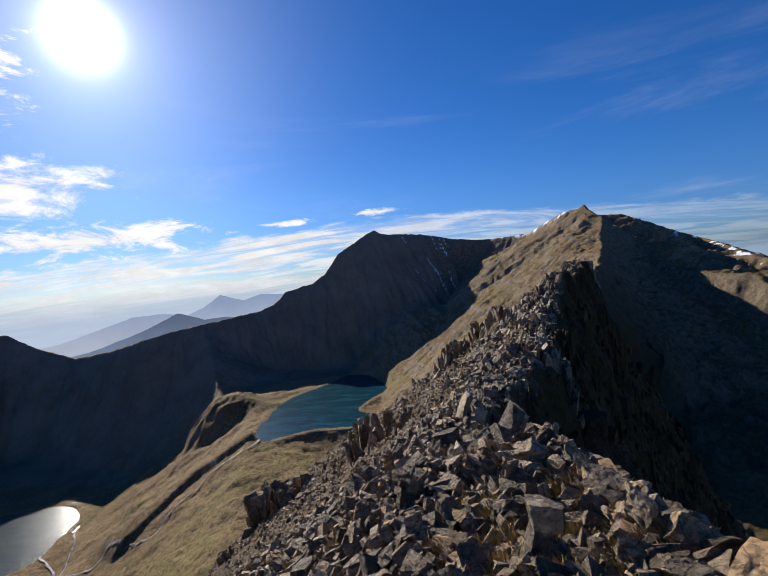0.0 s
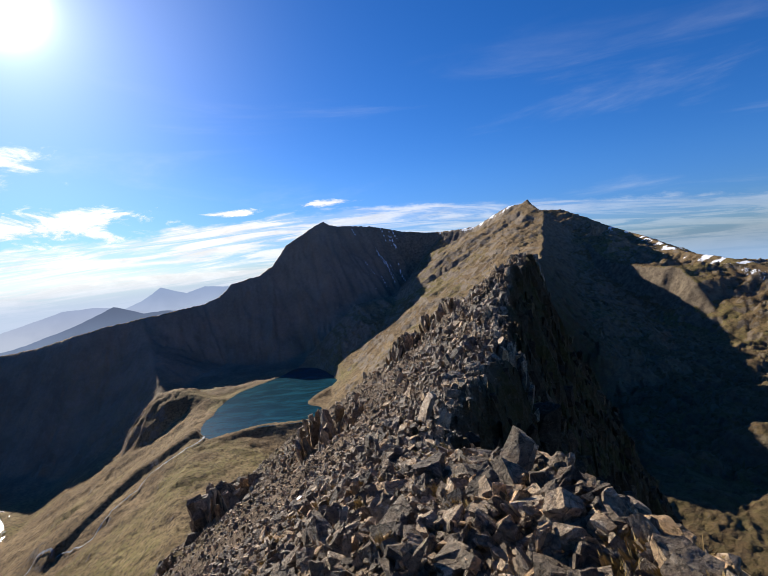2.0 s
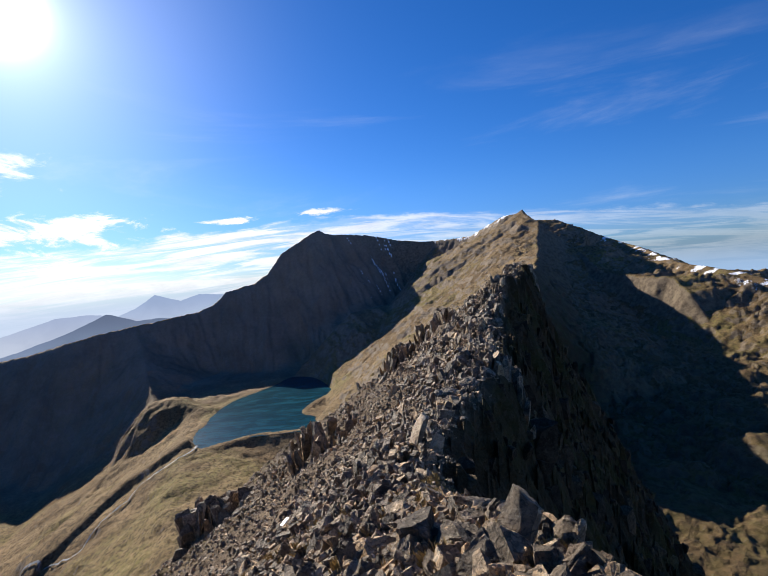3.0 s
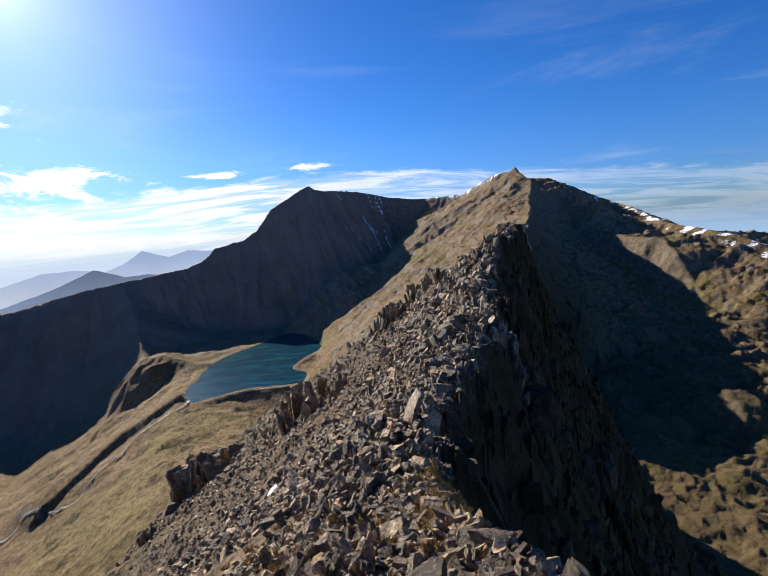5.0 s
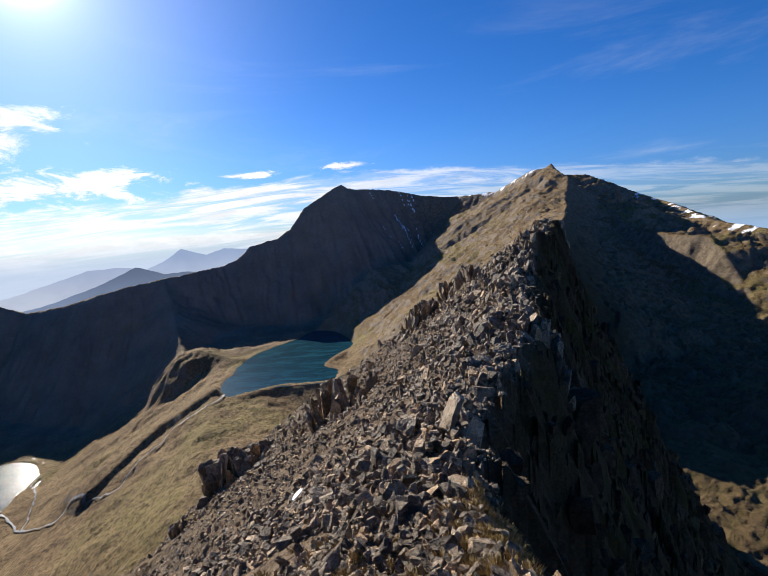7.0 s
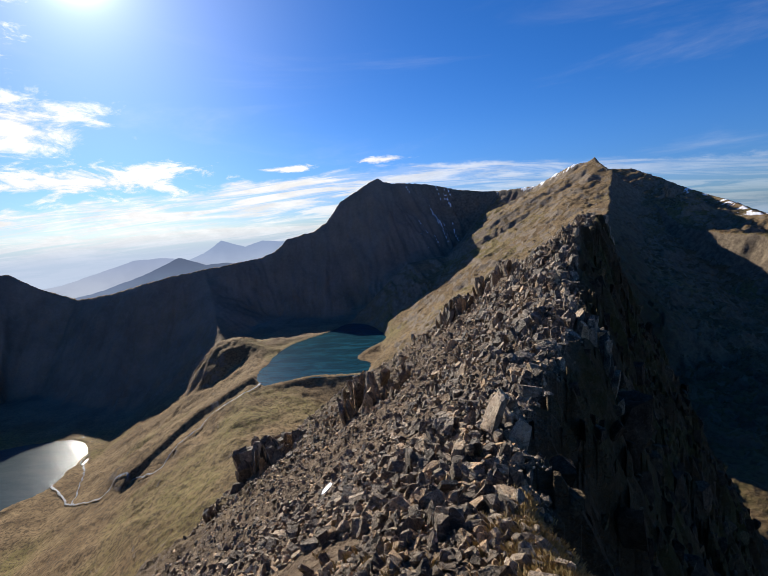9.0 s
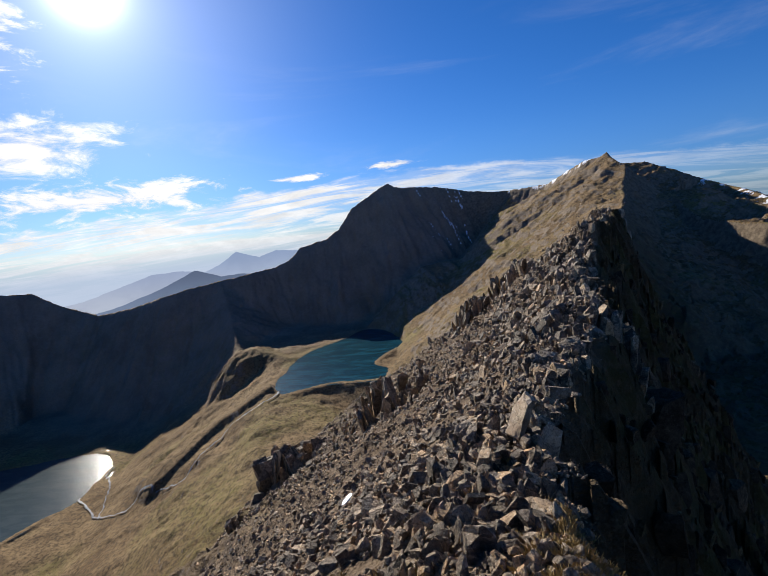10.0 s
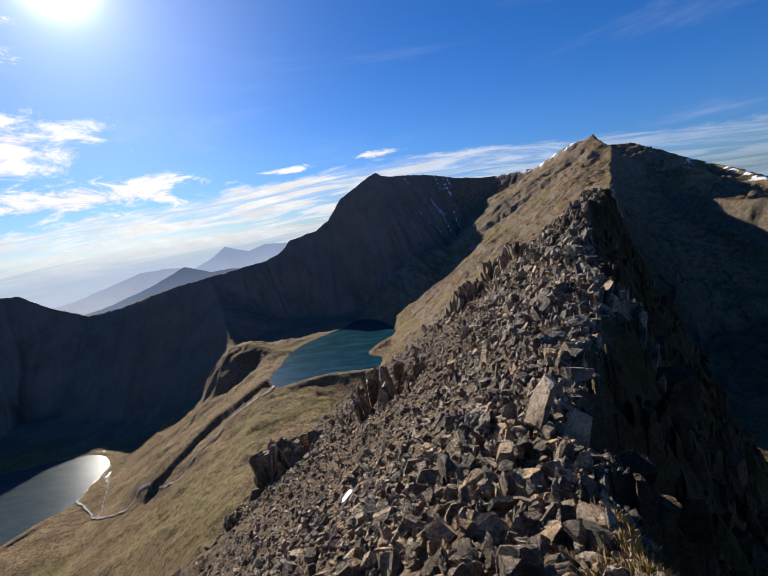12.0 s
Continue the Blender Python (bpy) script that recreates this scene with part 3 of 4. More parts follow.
build_water("water_lake", LAKE_LOOP, LAKE_Z, LAKE, "grey lake glittering under the low sun")


def build_hills(name, crest, depth, mat, label, seed):
    """A far range: a crest line with noise, sloping down on both sides."""
    a = np.arange(crest[0][0], crest[-1][0], 0.1)
    d = np.interp(a, [c[0] for c in crest], [c[1] for c in crest])
    e = np.interp(a, [c[0] for c in crest], [c[2] for c in crest])
    e = e + 0.12 * fbm(a / 1.3, a * 0, seed, 4)
    verts, faces = [], []
    for i in range(len(a)):
        s, c = math.sin(radians(a[i])), math.cos(radians(a[i]))
        z = 1.7 + d[i] * math.tan(radians(e[i]))
        for back, low in ((-depth, -560), (-depth * 0.45, z - 0.5 * (z + 560)), (0, z), (200, z - 120)):
            verts.append(((d[i] + back) * s, (d[i] + back) * c, low))
    for i in range(len(a) - 1):
        for j in range(3):
            faces.append((4 * i + j, 4 * i + 4 + j, 4 * i + 5 + j, 4 * i + 1 + j))
    return tagged(new(name, from_lists(name, verts, faces, mat, True)), label, "hills", kind="structure")


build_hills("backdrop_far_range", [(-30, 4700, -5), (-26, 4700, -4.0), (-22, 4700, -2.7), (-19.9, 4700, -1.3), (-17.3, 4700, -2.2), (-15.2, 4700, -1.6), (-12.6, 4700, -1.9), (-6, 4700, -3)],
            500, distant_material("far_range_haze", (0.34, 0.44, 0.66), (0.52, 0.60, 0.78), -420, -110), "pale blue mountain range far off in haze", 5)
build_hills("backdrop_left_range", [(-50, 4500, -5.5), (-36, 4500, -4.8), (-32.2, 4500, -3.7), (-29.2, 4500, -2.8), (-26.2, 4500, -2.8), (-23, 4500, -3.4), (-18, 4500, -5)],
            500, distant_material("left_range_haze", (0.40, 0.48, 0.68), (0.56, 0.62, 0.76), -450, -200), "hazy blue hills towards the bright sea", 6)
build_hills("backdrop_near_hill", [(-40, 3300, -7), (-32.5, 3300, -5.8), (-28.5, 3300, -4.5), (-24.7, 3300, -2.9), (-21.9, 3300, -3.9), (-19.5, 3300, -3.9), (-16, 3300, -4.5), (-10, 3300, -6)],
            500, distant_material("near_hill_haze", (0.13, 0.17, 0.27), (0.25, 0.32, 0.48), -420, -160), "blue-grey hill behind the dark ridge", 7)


# ---------- loose rock ----------
rng = np.random.default_rng(7)


def rock_shape(seed, points, size, sharp):
    """A broken angular block: the hull of points on a box with its corners knocked off. Returns vertices and triangles."""
    gen = np.random.default_rng(seed)
    bm = bmesh.new()
    for _ in range(points):
        v = gen.normal(size=3)
        v /= np.abs(v).max() ** sharp * np.linalg.norm(v) ** (1 - sharp)
        bm.verts.new(v * size * gen.uniform(0.82, 1.0))
    res = bmesh.ops.convex_hull(bm, input=bm.verts)
    bmesh.ops.delete(bm, geom=[g for g in res["geom_interior"] if isinstance(g, bmesh.types.BMVert)], context="VERTS")
    bmesh.ops.dissolve_limit(bm, angle_limit=radians(9), verts=bm.verts, edges=bm.edges)
    bmesh.ops.triangulate(bm, faces=bm.faces)
    bm.verts.index_update()
    verts = np.array([v.co[:] for v in bm.verts])
    tris = np.array([[v.index for v in f.verts] for f in bm.faces])
    bm.free()
    return verts, tris


def block_shape(seed, size, cuts, fine=0):
    """A block split by flat fractures, with sharp arrises; fine: rounds of subdivision for a chipped surface."""
    gen = np.random.default_rng(seed)
    bm = bmesh.new()
    bmesh.ops.create_cube(bm, size=2.0)
    bmesh.ops.rotate(bm, verts=bm.verts, matrix=Euler(gen.uniform(-0.25, 0.25, 3)).to_matrix())
    axes = np.linalg.qr(gen.normal(size=(3, 3)))[0]
    for i in range(cuts):
        # fractures run in three rough sets
        normal = axes[i % 3] * gen.choice((-1, 1)) + gen.normal(0, 0.42, 3)
        normal /= np.linalg.norm(normal)
        reach = max(float(np.dot(v.co, normal)) for v in bm.verts)
        geom = bm.verts[:] + bm.edges[:] + bm.faces[:]
        res = bmesh.ops.bisect_plane(bm, geom=geom, plane_co=tuple(normal * reach * gen.uniform(0.45, 0.85)), plane_no=tuple(normal), clear_outer=True)
        rim = [g for g in res["geom_cut"] if isinstance(g, bmesh.types.BMEdge)]
        bmesh.ops.edgeloop_fill(bm, edges=rim)
    bmesh.ops.remove_doubles(bm, verts=bm.verts, dist=0.03)
    bmesh.ops.triangulate(bm, faces=bm.faces)
    for _ in range(fine):
        bmesh.ops.subdivide_edges(bm, edges=[e for e in bm.edges if e.calc_length() > 0.22], cuts=1)
        bmesh.ops.triangulate(bm, faces=bm.faces)
    bm.normal_update()
    bm.verts.index_update()
    p = np.array([v.co[:] for v in bm.verts])
    nrm = np.array([v.normal[:] for v in bm.verts])
    tris = np.array([[v.index for v in f.verts] for f in bm.faces])
    bm.free()
    if fine:
        p = p + nrm * (0.10 * fbm(p[:, 0] * 2.3 + p[:, 2] * 1.7 + seed, p[:, 1] * 2.3 - p[:, 2] * 1.1, seed, 4))[:, None] + gen.normal(0, 0.008, p.shape)
    p = p - (p.max(0) + p.min(0)) / 2
    return p * np.array(size) / np.abs(p).max(0), tris


SHAPES = [rock_shape(100 + i, 15 + i % 4 * 3, np.array((1.0, 0.62 + 0.05 * (i % 5), 0.34 + 0.06 * (i % 4))), 0.85) for i in range(20)]
STONES = [block_shape(300 + i, (1.0, 0.62 + 0.07 * (i % 4), 0.40 + 0.07 * (i % 5)), 7 + i % 4, 3) for i in range(24)]
COBBLES = [block_shape(340 + i, (1.0, 0.58 + 0.07 * (i % 4), 0.32 + 0.07 * (i % 4)), 5 + i % 4) for i in range(20)]
CHUNKS = [block_shape(420 + i, (0.40 + 0.08 * (i % 4), 0.62 + 0.09 * (i % 3), 1.0), 9 + i % 5, 2) for i in range(10)]
BLADES = [block_shape(380 + i, (0.20 + 0.05 * (i % 3), 0.36 + 0.06 * (i % 4), 1.0), 8 + i % 4, 2) for i in range(20)]


def spin(gen, tilt):
    """A random turn about the vertical with a lean of up to tilt degrees, as a 3 x 3 array."""
    e = Euler((radians(gen.uniform(-tilt, tilt)), radians(gen.uniform(-tilt, tilt)), gen.uniform(0, 2 * math.pi)))
    return np.array(e.to_matrix())


def joined(name, pieces, mat):
    """One mesh of many blocks; pieces are (vertices, triangles)."""
    counts = np.cumsum([0] + [len(v) for v, f in pieces[:-1]])
    verts = np.concatenate([v for v, f in pieces])
    tris = np.concatenate([f + c for (v, f), c in zip(pieces, counts)])
    mesh = bpy.data.meshes.new(name)
    mesh.vertices.add(len(verts))
    mesh.vertices.foreach_set("co", verts.ravel())
    mesh.loops.add(tris.size)
    mesh.loops.foreach_set("vertex_index", tris.ravel().astype(np.int32))
    mesh.polygons.add(len(tris))
    mesh.polygons.foreach_set("loop_start", (np.arange(len(tris)) * 3).astype(np.int32))
    mesh.update(calc_edges=True)
    mesh.shade_flat()
    mesh.materials.append(mat)
    return new(name, mesh)


def height(x, y):
    return terrain(np.atleast_1d(np.asarray(x, float)), np.atleast_1d(np.asarray(y, float)))[0]


CREST = np.array(ARETE)


def crest_at(y):
    return np.interp(y, CREST[:, 1], CREST[:, 0]), np.interp(y, CREST[:, 1], CREST[:, 2])


def scatter(count, near, far, left, right, power=1.0):
    """Places along the ridge from near to far, spread across it from left to right of the crest."""
    u = rng.uniform(0, 1, count)
    y = near * (far / near) ** u
    off = rng.uniform(0, 1, count) ** power
    lean = np.where(y > 12, 0.42, 0.0)
    span = left + (right - left) * off
    x, z = crest_at(y)
    return x + span, y - span * lean, span


def turns(gen, count, tilt, strike=None):
    """Many random turns, as spin(), in one array. strike: the common bearing, in degrees, of rock that splits one way."""
    a, b = np.radians(gen.uniform(-tilt, tilt, count)), np.radians(gen.uniform(-tilt, tilt, count))
    c, o, i = gen.uniform(0, 2 * math.pi, count), np.zeros(count), np.ones(count)
    if strike is not None:
        c, b = np.radians(strike + gen.normal(0, 34, count)), b * 0.8 + radians(9)
    rx = np.stack([i, o, o, o, np.cos(a), -np.sin(a), o, np.sin(a), np.cos(a)], -1).reshape(-1, 3, 3)
    ry = np.stack([np.cos(b), o, np.sin(b), o, i, o, -np.sin(b), o, np.cos(b)], -1).reshape(-1, 3, 3)
    rz = np.stack([np.cos(c), -np.sin(c), o, np.sin(c), np.cos(c), o, o, o, i], -1).reshape(-1, 3, 3)
    return rz @ ry @ rx


def lay(shapes, xs, ys, sizes, tilt, sink, gen, strike=None, tall=1.0):
    """Blocks set on the ground: (shape number, 3 x 3 turn and size, place) in arrays."""
    zs = height(xs, ys)
    pick = gen.integers(len(shapes), size=len(xs))
    m = turns(gen, len(xs), tilt, strike) * (sizes[:, None] * gen.uniform(0.75, 1.25, (len(xs), 3)) * (1.0, 1.0, tall))[:, None, :]
    at = np.stack([xs, ys, zs], -1)
    for k, (v, f) in enumerate(shapes):
        rows = np.nonzero(pick == k)[0]
        w = np.einsum("nij,vj->nvi", m[rows], v)[..., 2]
        low, high = w.min(1), w.max(1)
        at[rows, 2] += -low - sink * (high - low)
    return pick, m, at


def melt(shapes, pick, m, at):
    """Vertices and triangles of laid blocks."""
    out = []
    for k, (v, f) in enumerate(shapes):
        rows = np.nonzero(pick == k)[0]
        if len(rows):
            w = np.einsum("nij,vj->nvi", m[rows], v) + at[rows][:, None, :]
            tris = (f[None] + (np.arange(len(rows)) * len(v))[:, None, None]).reshape(-1, 3)
            out.append((w.reshape(-1, 3), tris))
    return out


def single(name, mesh, m, at):
    ob = new(name, mesh)
    full = Matrix.Identity(4)
    for i in range(3):
        for j in range(3):
            full[i][j] = m[i][j]
        full[i][3] = at[i]
    ob.matrix_world = full
    return ob


def template_mesh(shape, mat, name):
    v, f = shape
    mesh = bpy.data.meshes.new(name)
    mesh.from_pydata(v.tolist(), [], f.tolist())
    mesh.materials.append(mat)
    mesh.shade_smooth()
    mesh.set_sharp_from_angle(angle=radians(24))
    return mesh


BOULDERS = [template_mesh(q, ROCK, "boulder") for q in STONES]
SLABS = [template_mesh(q, CRAG, "rock_blade") for q in BLADES]
PALES = [template_mesh(q, PALE, "pale_boulder") for q in STONES + BLADES]


def build_scree():
    gen = np.random.default_rng(11)
    out = []
    # stones round the path and on the slope below it
    for count, near, far, left, right, lo, hi, power, shapes in (
            (11000, 2.0, 16.0, -9.0, 0.6, 0.015, 0.060, 0.6, SHAPES), (5200, 2.0, 18.0, -7.0, 0.3, 0.035, 0.125, 0.5, COBBLES), (1500, 2.4, 20.0, -5.0, 0.2, 0.06, 0.19, 0.6, STONES[:8] + BLADES[:8]), (11000, 10.0, 45.0, -32.0, 0.5, 0.045, 0.15, 0.7, SHAPES),
            (6200, 12.0, 60.0, -36.0, 0.2, 0.07, 0.26, 0.7, COBBLES), (12000, 40.0, 124.0, -60.0, 0.2, 0.10, 0.36, 0.8, SHAPES)):
        xs, ys, span = scatter(count, near, far, left, right, power)
        keep = ~((np.abs(xs) < 0.45) & (ys > -1) & (ys < 9) & (hi > 0.2))
        xs, ys = xs[keep], ys[keep]
        sizes = lo + (hi - lo) * gen.uniform(0, 1, len(xs)) ** 2.0
        out += melt(shapes, *lay(shapes, xs, ys, sizes, 58, 0.28, gen))
    # the same stones go on behind the start of the path
    for count, lo, hi, shapes in ((3500, 0.02, 0.07, SHAPES), (900, 0.04, 0.13, COBBLES)):
        ys = gen.uniform(-7.0, 2.1, count)
        xs = crest_at(ys)[0] + 0.6 - 8.0 * gen.uniform(0, 1, count) ** 0.8
        sizes = lo + (hi - lo) * gen.uniform(0, 1, count) ** 2.0
        out += melt(shapes, *lay(shapes, xs, ys, sizes, 48, 0.35, gen))
    return tagged(joined("scree", out, ROCK), "angular grey-brown scree stones covering the slope", "scree", kind="stuff")


def build_blades(name, zones, seed, tilt, strike, mat, label, single_label, group):
    """Upright blades along the ridge: the nearest 150 things of their own, the rest one mesh."""
    gen = np.random.default_rng(seed)
    picks, turned, places = [], [], []
    shapes = BLADES + CHUNKS
    meshes = [template_mesh(q, mat, "upright_rock") for q in shapes]
    for count, near, far, left, right, lo, hi, sink in zones:
        xs, ys, span = scatter(count, near, far, left, right, 0.7)
        sizes = lo + (hi - lo) * gen.uniform(0, 1, len(xs)) ** 2.6
        pick, m, at = lay(shapes, xs, ys, sizes, tilt, sink, gen, strike)
        picks, turned, places = picks + [pick], turned + [m], places + [at]
    pick, m, at = np.concatenate(picks), np.concatenate(turned), np.concatenate(places)
    order = np.argsort(np.hypot(at[:, 0], at[:, 1]))
    for i in order[:150]:
        tagged(single("upright_rock", meshes[pick[i]], m[i], at[i]), single_label, "rock", group)
    rest = order[150:]
    return tagged(joined(name, melt(shapes, pick[rest], m[rest], at[rest]), mat), label, "rocks", kind="stuff")


build_scree()
build_blades("crest_rocks", ((1100, 11.0, 34.0, -3.2, 0.1, 0.07, 0.30, 0.4), (200, 13.0, 45.0, -2.2, 0.15, 0.22, 0.62, 0.55), (2600, 26.0, 122.0, -11.0, 0.1, 0.14, 0.70, 0.42),
                             (520, 30.0, 122.0, -8.0, 0.1, 0.40, 1.15, 0.55), (700, 45.0, 125.0, -34.0, -5.0, 0.25, 0.95, 0.5),
                             (1100, 105.0, 560.0, -150.0, -1.0, 0.7, 3.0, 0.62), (700, 420.0, 1250.0, -170.0, 6.0, 1.4, 5.0, 0.68)), 12, 32, 16, CRAG,
             "upright shattered rock blades along the ridge crest", "upright shattered grey slab on the ridge crest", "slabs along the crest")
# blades in the darker rock copy that holds the cliff's shade
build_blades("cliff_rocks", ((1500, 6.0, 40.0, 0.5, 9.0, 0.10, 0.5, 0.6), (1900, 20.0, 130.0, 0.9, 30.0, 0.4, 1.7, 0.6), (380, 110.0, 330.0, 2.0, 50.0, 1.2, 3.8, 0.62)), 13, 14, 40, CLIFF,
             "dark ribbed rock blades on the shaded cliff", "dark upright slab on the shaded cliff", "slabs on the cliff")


def place(mesh, x, y, size, turn, sink=0.35, top=None, name="boulder", label="angular grey-brown boulder lying among ridge scree"):
    """A rock on the ground, or with its top at a given height."""
    m = turn.to_4x4() @ Matrix.Diagonal((*size, 1))
    zs = [(m @ v.co).z for v in mesh.vertices]
    low, high = min(zs), max(zs)
    z = (top - high) if top is not None else float(height(x, y)[0]) - low - sink * (high - low)
    ob = new(name, mesh)
    ob.matrix_world = Matrix.Translation((x, y, z)) @ m
    return tagged(ob, label, "boulder", "boulders on the ridge")


def tilt_of(rx, ry, rz):
    return Euler((radians(rx), radians(ry), radians(rz))).to_matrix()


def build_boulders():
    gen = np.random.default_rng(14)
    count = 0
    while count < 285:
        y = float(2.2 * 7.0 ** gen.uniform(0, 1))
        span = float(-4.0 * gen.uniform(0, 1) ** 1.5 + 0.5)
        x = float(crest_at(y)[0]) + span
        s = 0.075 + 0.12 * gen.uniform(0, 1) ** 1.8
        turn = tilt_of(gen.uniform(-35, 35), gen.uniform(-35, 35), gen.uniform(0, 360))
        size, pick = s * gen.uniform(0.8, 1.25, 3), int(gen.integers(len(BOULDERS)))
        if abs(x) < 0.25 and y < 9:
            continue
        place(BOULDERS[pick], x, y, size, turn)
        count += 1
    # the marked stones by the path
    leaning = template_mesh(BLADES[6], ROCK, "pointed_boulder")
    place(leaning, 1.36, 5.6, (0.56, 0.40, 0.36), tilt_of(-6, 34, 14), top=-0.13, label="pointed grey slab leaning out over the drop")
    place(template_mesh(BLADES[11], ROCK, "pointed_boulder"), 1.20, 5.42, (0.52, 0.40, 0.27), tilt_of(8, 26, 30), top=-0.32, label="grey slab propped beside a leaning one")
    place(BOULDERS[3], 1.02, 5.45, (0.23, 0.19, 0.24), tilt_of(20, -25, 20), top=-0.38, label="tilted blocky boulder with a pale face")
    place(BOULDERS[6], 0.66, 6.45, (0.26, 0.26, 0.42), tilt_of(5, 10, 80), top=-0.70, label="squat angular boulder beside the path")
    place(PALES[2], 1.22, 4.75, (0.20, 0.20, 0.30), tilt_of(8, -6, 10), top=-0.34, label="warm orange-grey block on the ridge edge")
    place(BOULDERS[9], 0.85, 2.75, (0.135, 0.14, 0.15), tilt_of(4, 10, -20), top=0.16, label="flat-topped grey slab in the path")
    place(PALES[5], 1.55, 2.95, (0.16, 0.14, 0.22), tilt_of(20, 14, 50), top=0.06, label="pale angular stone on the ridge edge")
    place(BOULDERS[12], 1.72, 2.2, (0.30, 0.22, 0.40), tilt_of(12, -28, 30), top=0.12, label="large tilted slab on the ridge edge")
    place(PALES[27], 2.35, 15.5, (0.80, 0.55, 0.52), tilt_of(4, 22, 2), top=-2.75, label="upright orange-pale slab on the crest")
    place(PALES[33], 2.70, 14.9, (0.75, 0.50, 0.42), tilt_of(-6, 18, 8), top=-3.15, label="upright orange-pale slab on the crest")
    place(PALES[8], 3.4, 16.5, (0.34, 0.28, 0.22), tilt_of(4, 12, 10), top=-2.95, label="flat pale stone on the crest edge")
    place(BOULDERS[15], 1.5, 13.6, (0.30, 0.26, 0.40), tilt_of(10, 20, 120), label="dark squat boulder below the pale slabs")


build_boulders()


def outcrop(name, x, y, width, depth, top, count, lo, hi, seed, label, tilt=16):
    """A standing crag: upright slabs crowded together, tallest in the middle."""
    gen = np.random.default_rng(seed)
    base = tagged(new(name), label, "crag")
    base.location = (x, y, float(height(x, y)[0]))
    us, ws = gen.uniform(-1, 1, count), gen.uniform(-1, 1, count)
    pxs, pys = x + us * width, y + ws * depth
    grounds = height(pxs, pys)
    for u, w, px, py, ground in zip(us, ws, pxs, pys, grounds):
        k = int(gen.integers(len(BLADES)))
        s = gen.uniform(lo, hi)
        m = spin(gen, tilt) * (s * gen.uniform(0.7, 1.3, 3))
        q = BLADES[k][0] @ m.T
        peak = top - (abs(u) ** 1.5 * 0.55 + abs(w) * 0.25) * (top - ground) * gen.uniform(0.6, 1.2) - gen.uniform(0, 0.3) * s
        peak = max(peak, ground + 0.25 * s)
        stretch = max(1.0, (peak - ground + 0.3 * s) / (q[:, 2].max() - q[:, 2].min()))
        m = m * np.array((1.0, 1.0, stretch))[:, None]
        z = peak - (BLADES[k][0] @ m.T)[:, 2].max()
        slab = single("rock_blade", SLABS[k], m, (px - x, py - y, z - base.location.z))
        slab.parent = base
    return base


outcrop("crag", -18.2, 66.5, 5.0, 3.0, -27.6, 40, 1.5, 3.2, 31, "dark jagged crag standing out of the scree slope")
outcrop("crag", 23.7, 95.8, 4.2, 3.0, -7.2, 26, 1.0, 2.4, 32, "dark blocky rock tower below the ridge crest")
outcrop("crag", 49.5, 118.0, 4.5, 4.0, 0.2, 34, 1.0, 2.6, 33, "shattered pinnacle at the top of the ridge crest")
outcrop("crag", 9.3, 27.9, 1.6, 1.4, -3.6, 20, 0.5, 1.1, 34, "stepped block of upright slabs on the crest")
outcrop("crag", -2.0, 60.0, 4.5, 6.0, -16.8, 36, 0.8, 1.7, 35, "low dark rock rib running down the scree")
outcrop("crag", -22.5, 56.0, 2.6, 3.0, -32.0, 16, 0.9, 1.8, 37, "low dark crag below the larger one on the scree")
outcrop("crag", 12.0, 84.0, 4.0, 5.0, -12.0, 26, 0.9, 2.1, 36, "broken rock rib on the sunlit flank")
outcrop("crag", 21.7, 108.7, 2.6, 2.6, -11.5, 18, 0.8, 1.9, 71, "dark upright blocks on the rim of the scree flank")
outcrop("crag", 16.8, 104.5, 2.9, 2.6, -15.1, 18, 0.8, 1.9, 72, "dark upright blocks on the rim of the scree flank")
outcrop("crag", 11.7, 100.2, 2.6, 2.6, -19.4, 18, 0.8, 1.9, 73, "dark upright blocks on the rim of the scree flank")
outcrop("crag", 5.8, 95.7, 2.9, 2.6, -22.6, 18, 0.8, 1.9, 74, "dark upright blocks on the rim of the scree flank")
outcrop("crag", -0.6, 91.9, 2.6, 2.6, -25.8, 18, 0.8, 1.9, 75, "dark upright blocks on the rim of the scree flank")


# ---------- snow, stream and grass ----------
def sheet(name, outline, z_of, mat, label, category, kind="", thick=0.05):
    """A thin slab over the ground with a given outline."""
    bm = bmesh.new()
    top = [bm.verts.new((x, y, z_of(x, y))) for x, y in outline]
    low = [bm.verts.new((v.co.x, v.co.y, v.co.z - thick)) for v in top]
    bm.faces.new(top)
    bm.faces.new(low[::-1])
    for i in range(len(top)):
        j = (i + 1) % len(top)
        bm.faces.new((top[j], top[i], low[i], low[j]))
    mesh = bpy.data.meshes.new(name)
    bm.to_mesh(mesh)
    mesh.materials.append(mat)
    return tagged(new(name, mesh), label, category, kind=kind)


def build_snow_patch():
    gen = np.random.default_rng(41)
    x, y = -3.1, 23.8
    ring = [(x + (0.26 + 0.10 * gen.uniform(-1, 1)) * math.cos(a) * 0.7 + 0.1 * math.sin(a), y + 0.28 * math.sin(a)) for a in np.linspace(0, 2 * math.pi, 14, endpoint=False)]
    low = float(height(x, y)[0])
    sheet("snow_patch", ring, lambda px, py: low + 0.18 + (px - x) * 0.62, SNOW, "small leftover snow patch on the scree", "snow", thick=0.35)


build_snow_patch()


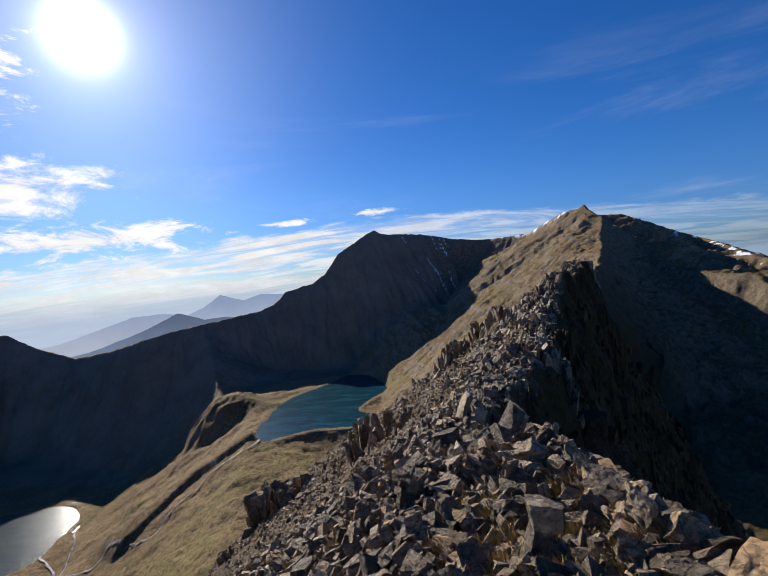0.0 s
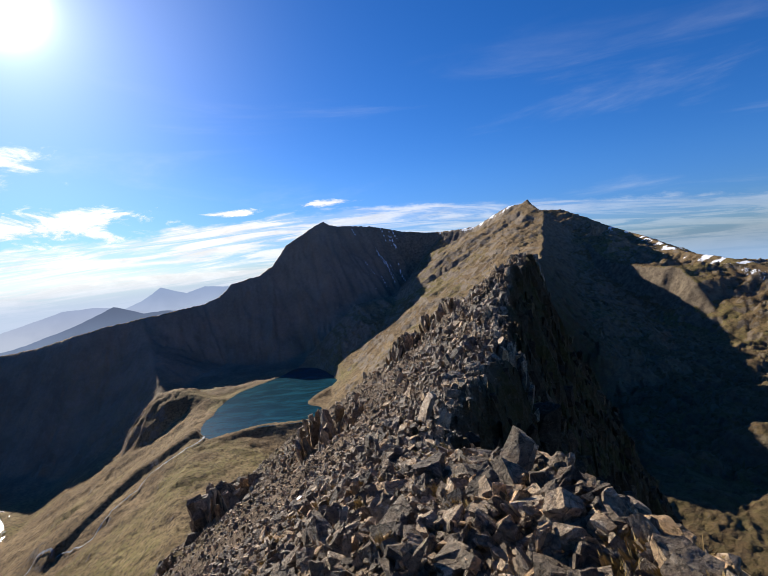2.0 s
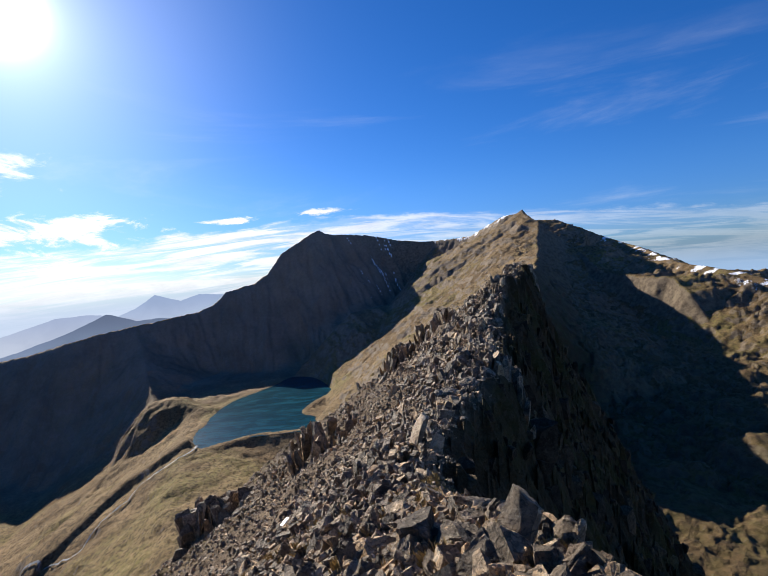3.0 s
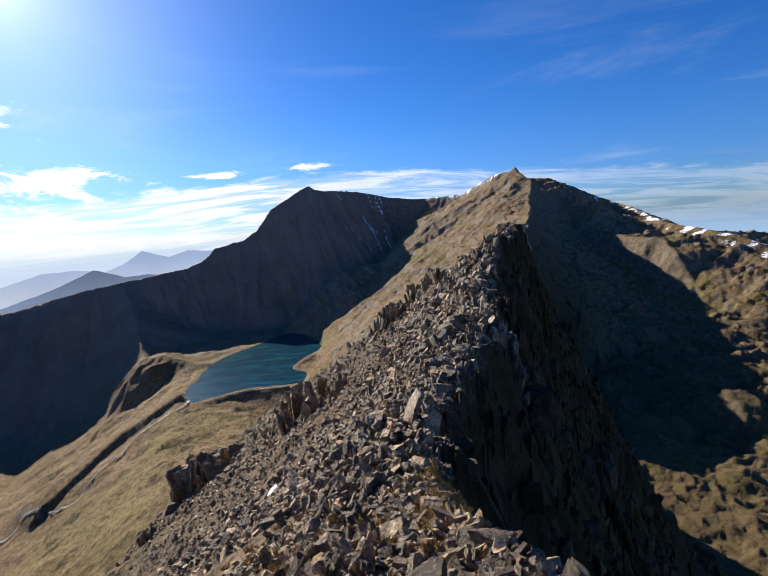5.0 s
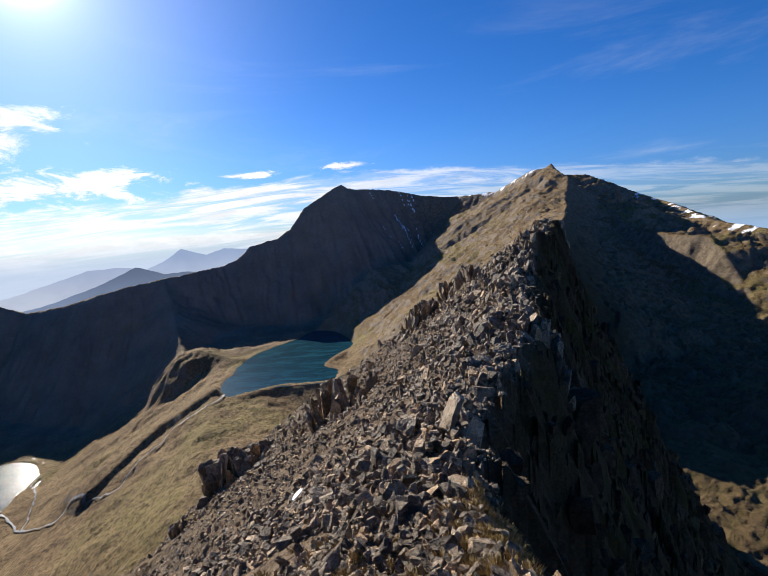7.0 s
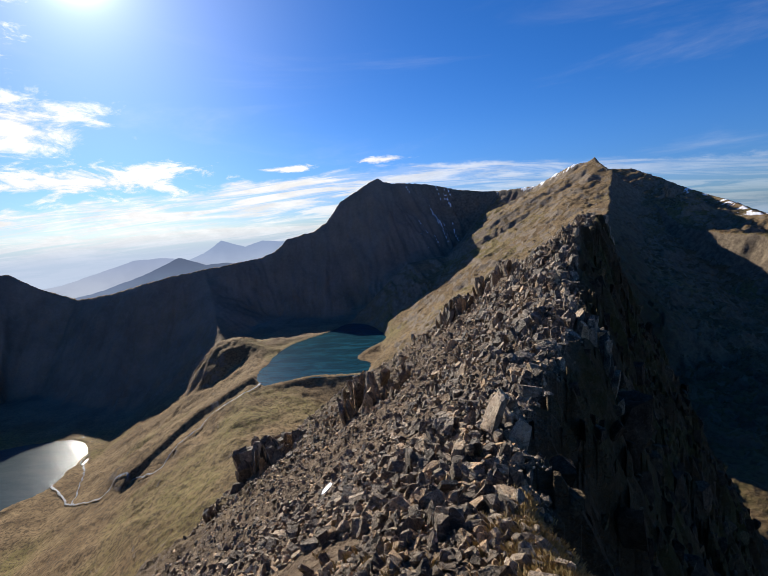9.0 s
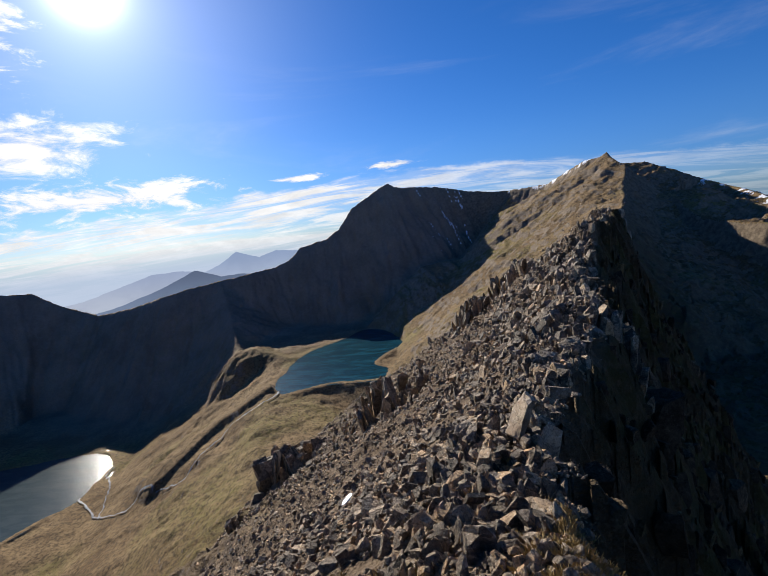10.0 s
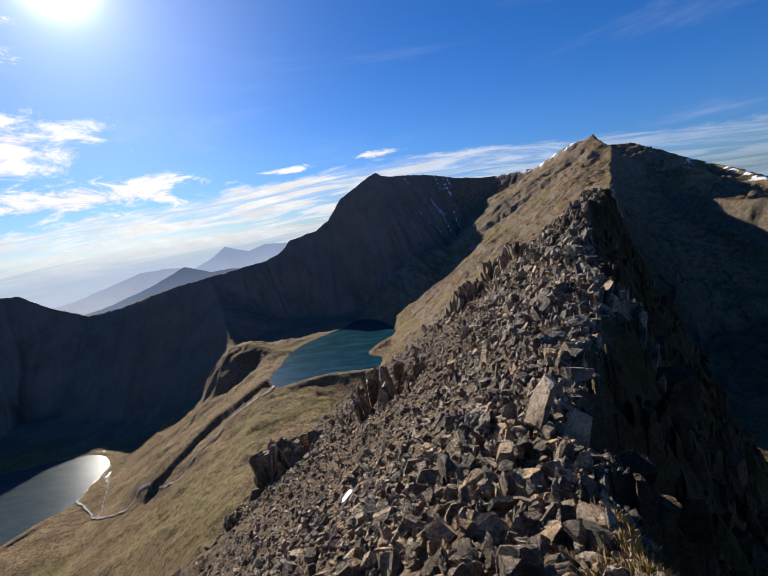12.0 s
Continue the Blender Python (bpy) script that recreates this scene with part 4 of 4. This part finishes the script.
def build_stream(course, widths, seed):
    """A brook down the valley, a little above its bed, breaking white."""
    pts = smooth_line([(d * math.sin(radians(a)), d * math.cos(radians(a))) for a, d in course], 4)
    t = np.linspace(0, 1, len(pts))
    xs, ys = np.array(pts).T
    bend = 5 * fbm(t * 40, t * 0 + seed, seed, 4)
    dx, dy = np.gradient(xs), np.gradient(ys)
    size = np.hypot(dx, dy)
    xs, ys = xs - dy / size * bend, ys + dx / size * bend
    w = np.interp(t, [0, 1], widths) * (1 + 0.7 * fbm(t * 60, t * 0, seed + 9, 3))
    verts, faces = [], []
    for side in (-1, 0, 1):
        px, py = xs - dy / size * w * side, ys + dx / size * w * side
        verts.append(np.stack([px, py, height(px, py) + (2.4 if side == 0 else 2.1)], -1))
    n = len(xs)
    for r in range(2):
        for i in range(n - 1):
            faces.append((r * n + i, r * n + i + 1, (r + 1) * n + i + 1, (r + 1) * n + i))
    mesh = from_lists("stream", np.concatenate(verts).tolist(), faces, BROOK, True)
    return tagged(new("water_stream", mesh), "white mountain stream running between the lakes", "stream", kind="structure")


def smooth_line(pts, rounds):
    for _ in range(rounds):
        inner = [p for (ax, ay), (bx, by) in zip(pts, pts[1:]) for p in ((0.75 * ax + 0.25 * bx, 0.75 * ay + 0.25 * by), (0.25 * ax + 0.75 * bx, 0.25 * ay + 0.75 * by))]
        pts = [pts[0]] + inner + [pts[-1]]
    return pts


build_stream([(-17.0, 848), (-18.6, 814), (-20.8, 810), (-22.7, 813), (-25.2, 795), (-27.0, 792), (-28.8, 770), (-30.5, 765), (-32.6, 806), (-34.1, 838), (-35.9, 841), (-38.2, 914), (-38.9, 1021), (-39.6, 1075)], (1.3, 1.9), 51)
build_stream([(-38.2, 914), (-36.9, 1021), (-36.5, 1079), (-36.7, 1148), (-35.9, 1170)], (1.1, 1.5), 52)


def build_grass():
    """Dry tufts in the gaps between the stones."""
    gen = np.random.default_rng(61)
    verts, faces = [], []
    spots = []
    for cx, cy, wide, count in ((1.6, 9.6, 0.25, 70), (1.75, 10.6, 0.25, 80), (1.9, 11.6, 0.3, 60), (1.5, 8.9, 0.4, 30), (1.45, 3.3, 0.4, 60), (1.9, 2.8, 0.35, 30), (0.7, 3.0, 0.5, 26), (0.9, 5.2, 0.6, 20), (0.2, 10.5, 1.6, 60), (-1.5, 8.5, 1.8, 50)):
        spots += [(cx + gen.normal(0, wide), cy + gen.normal(0, wide)) for _ in range(count)]
    for (x, y), z in zip(spots, height([p[0] for p in spots], [p[1] for p in spots])):
        for _ in range(85):
            a, r, h = gen.uniform(0, 6.28), abs(gen.normal(0, 0.05)), gen.uniform(0.03, 0.125)
            bx, by = x + r * math.cos(a), y + r * math.sin(a)
            lean, b = gen.uniform(0.02, 0.08), a + gen.uniform(-0.8, 0.8)
            i = len(verts)
            verts += [(bx - 0.002, by, z - 0.03), (bx + 0.002, by, z - 0.03), (bx + lean * 0.4 * math.cos(b) + 0.0015, by + lean * 0.4 * math.sin(b), z + h * 0.65),
                      (bx + lean * math.cos(b), by + lean * math.sin(b), z + h)]
            faces += [(i, i + 1, i + 2), (i, i + 2, i + 3)]
    return tagged(new("grass", from_lists("grass", verts, faces, GRASS)), "dry golden grass tufts between the stones", "grass", kind="stuff")


build_grass()
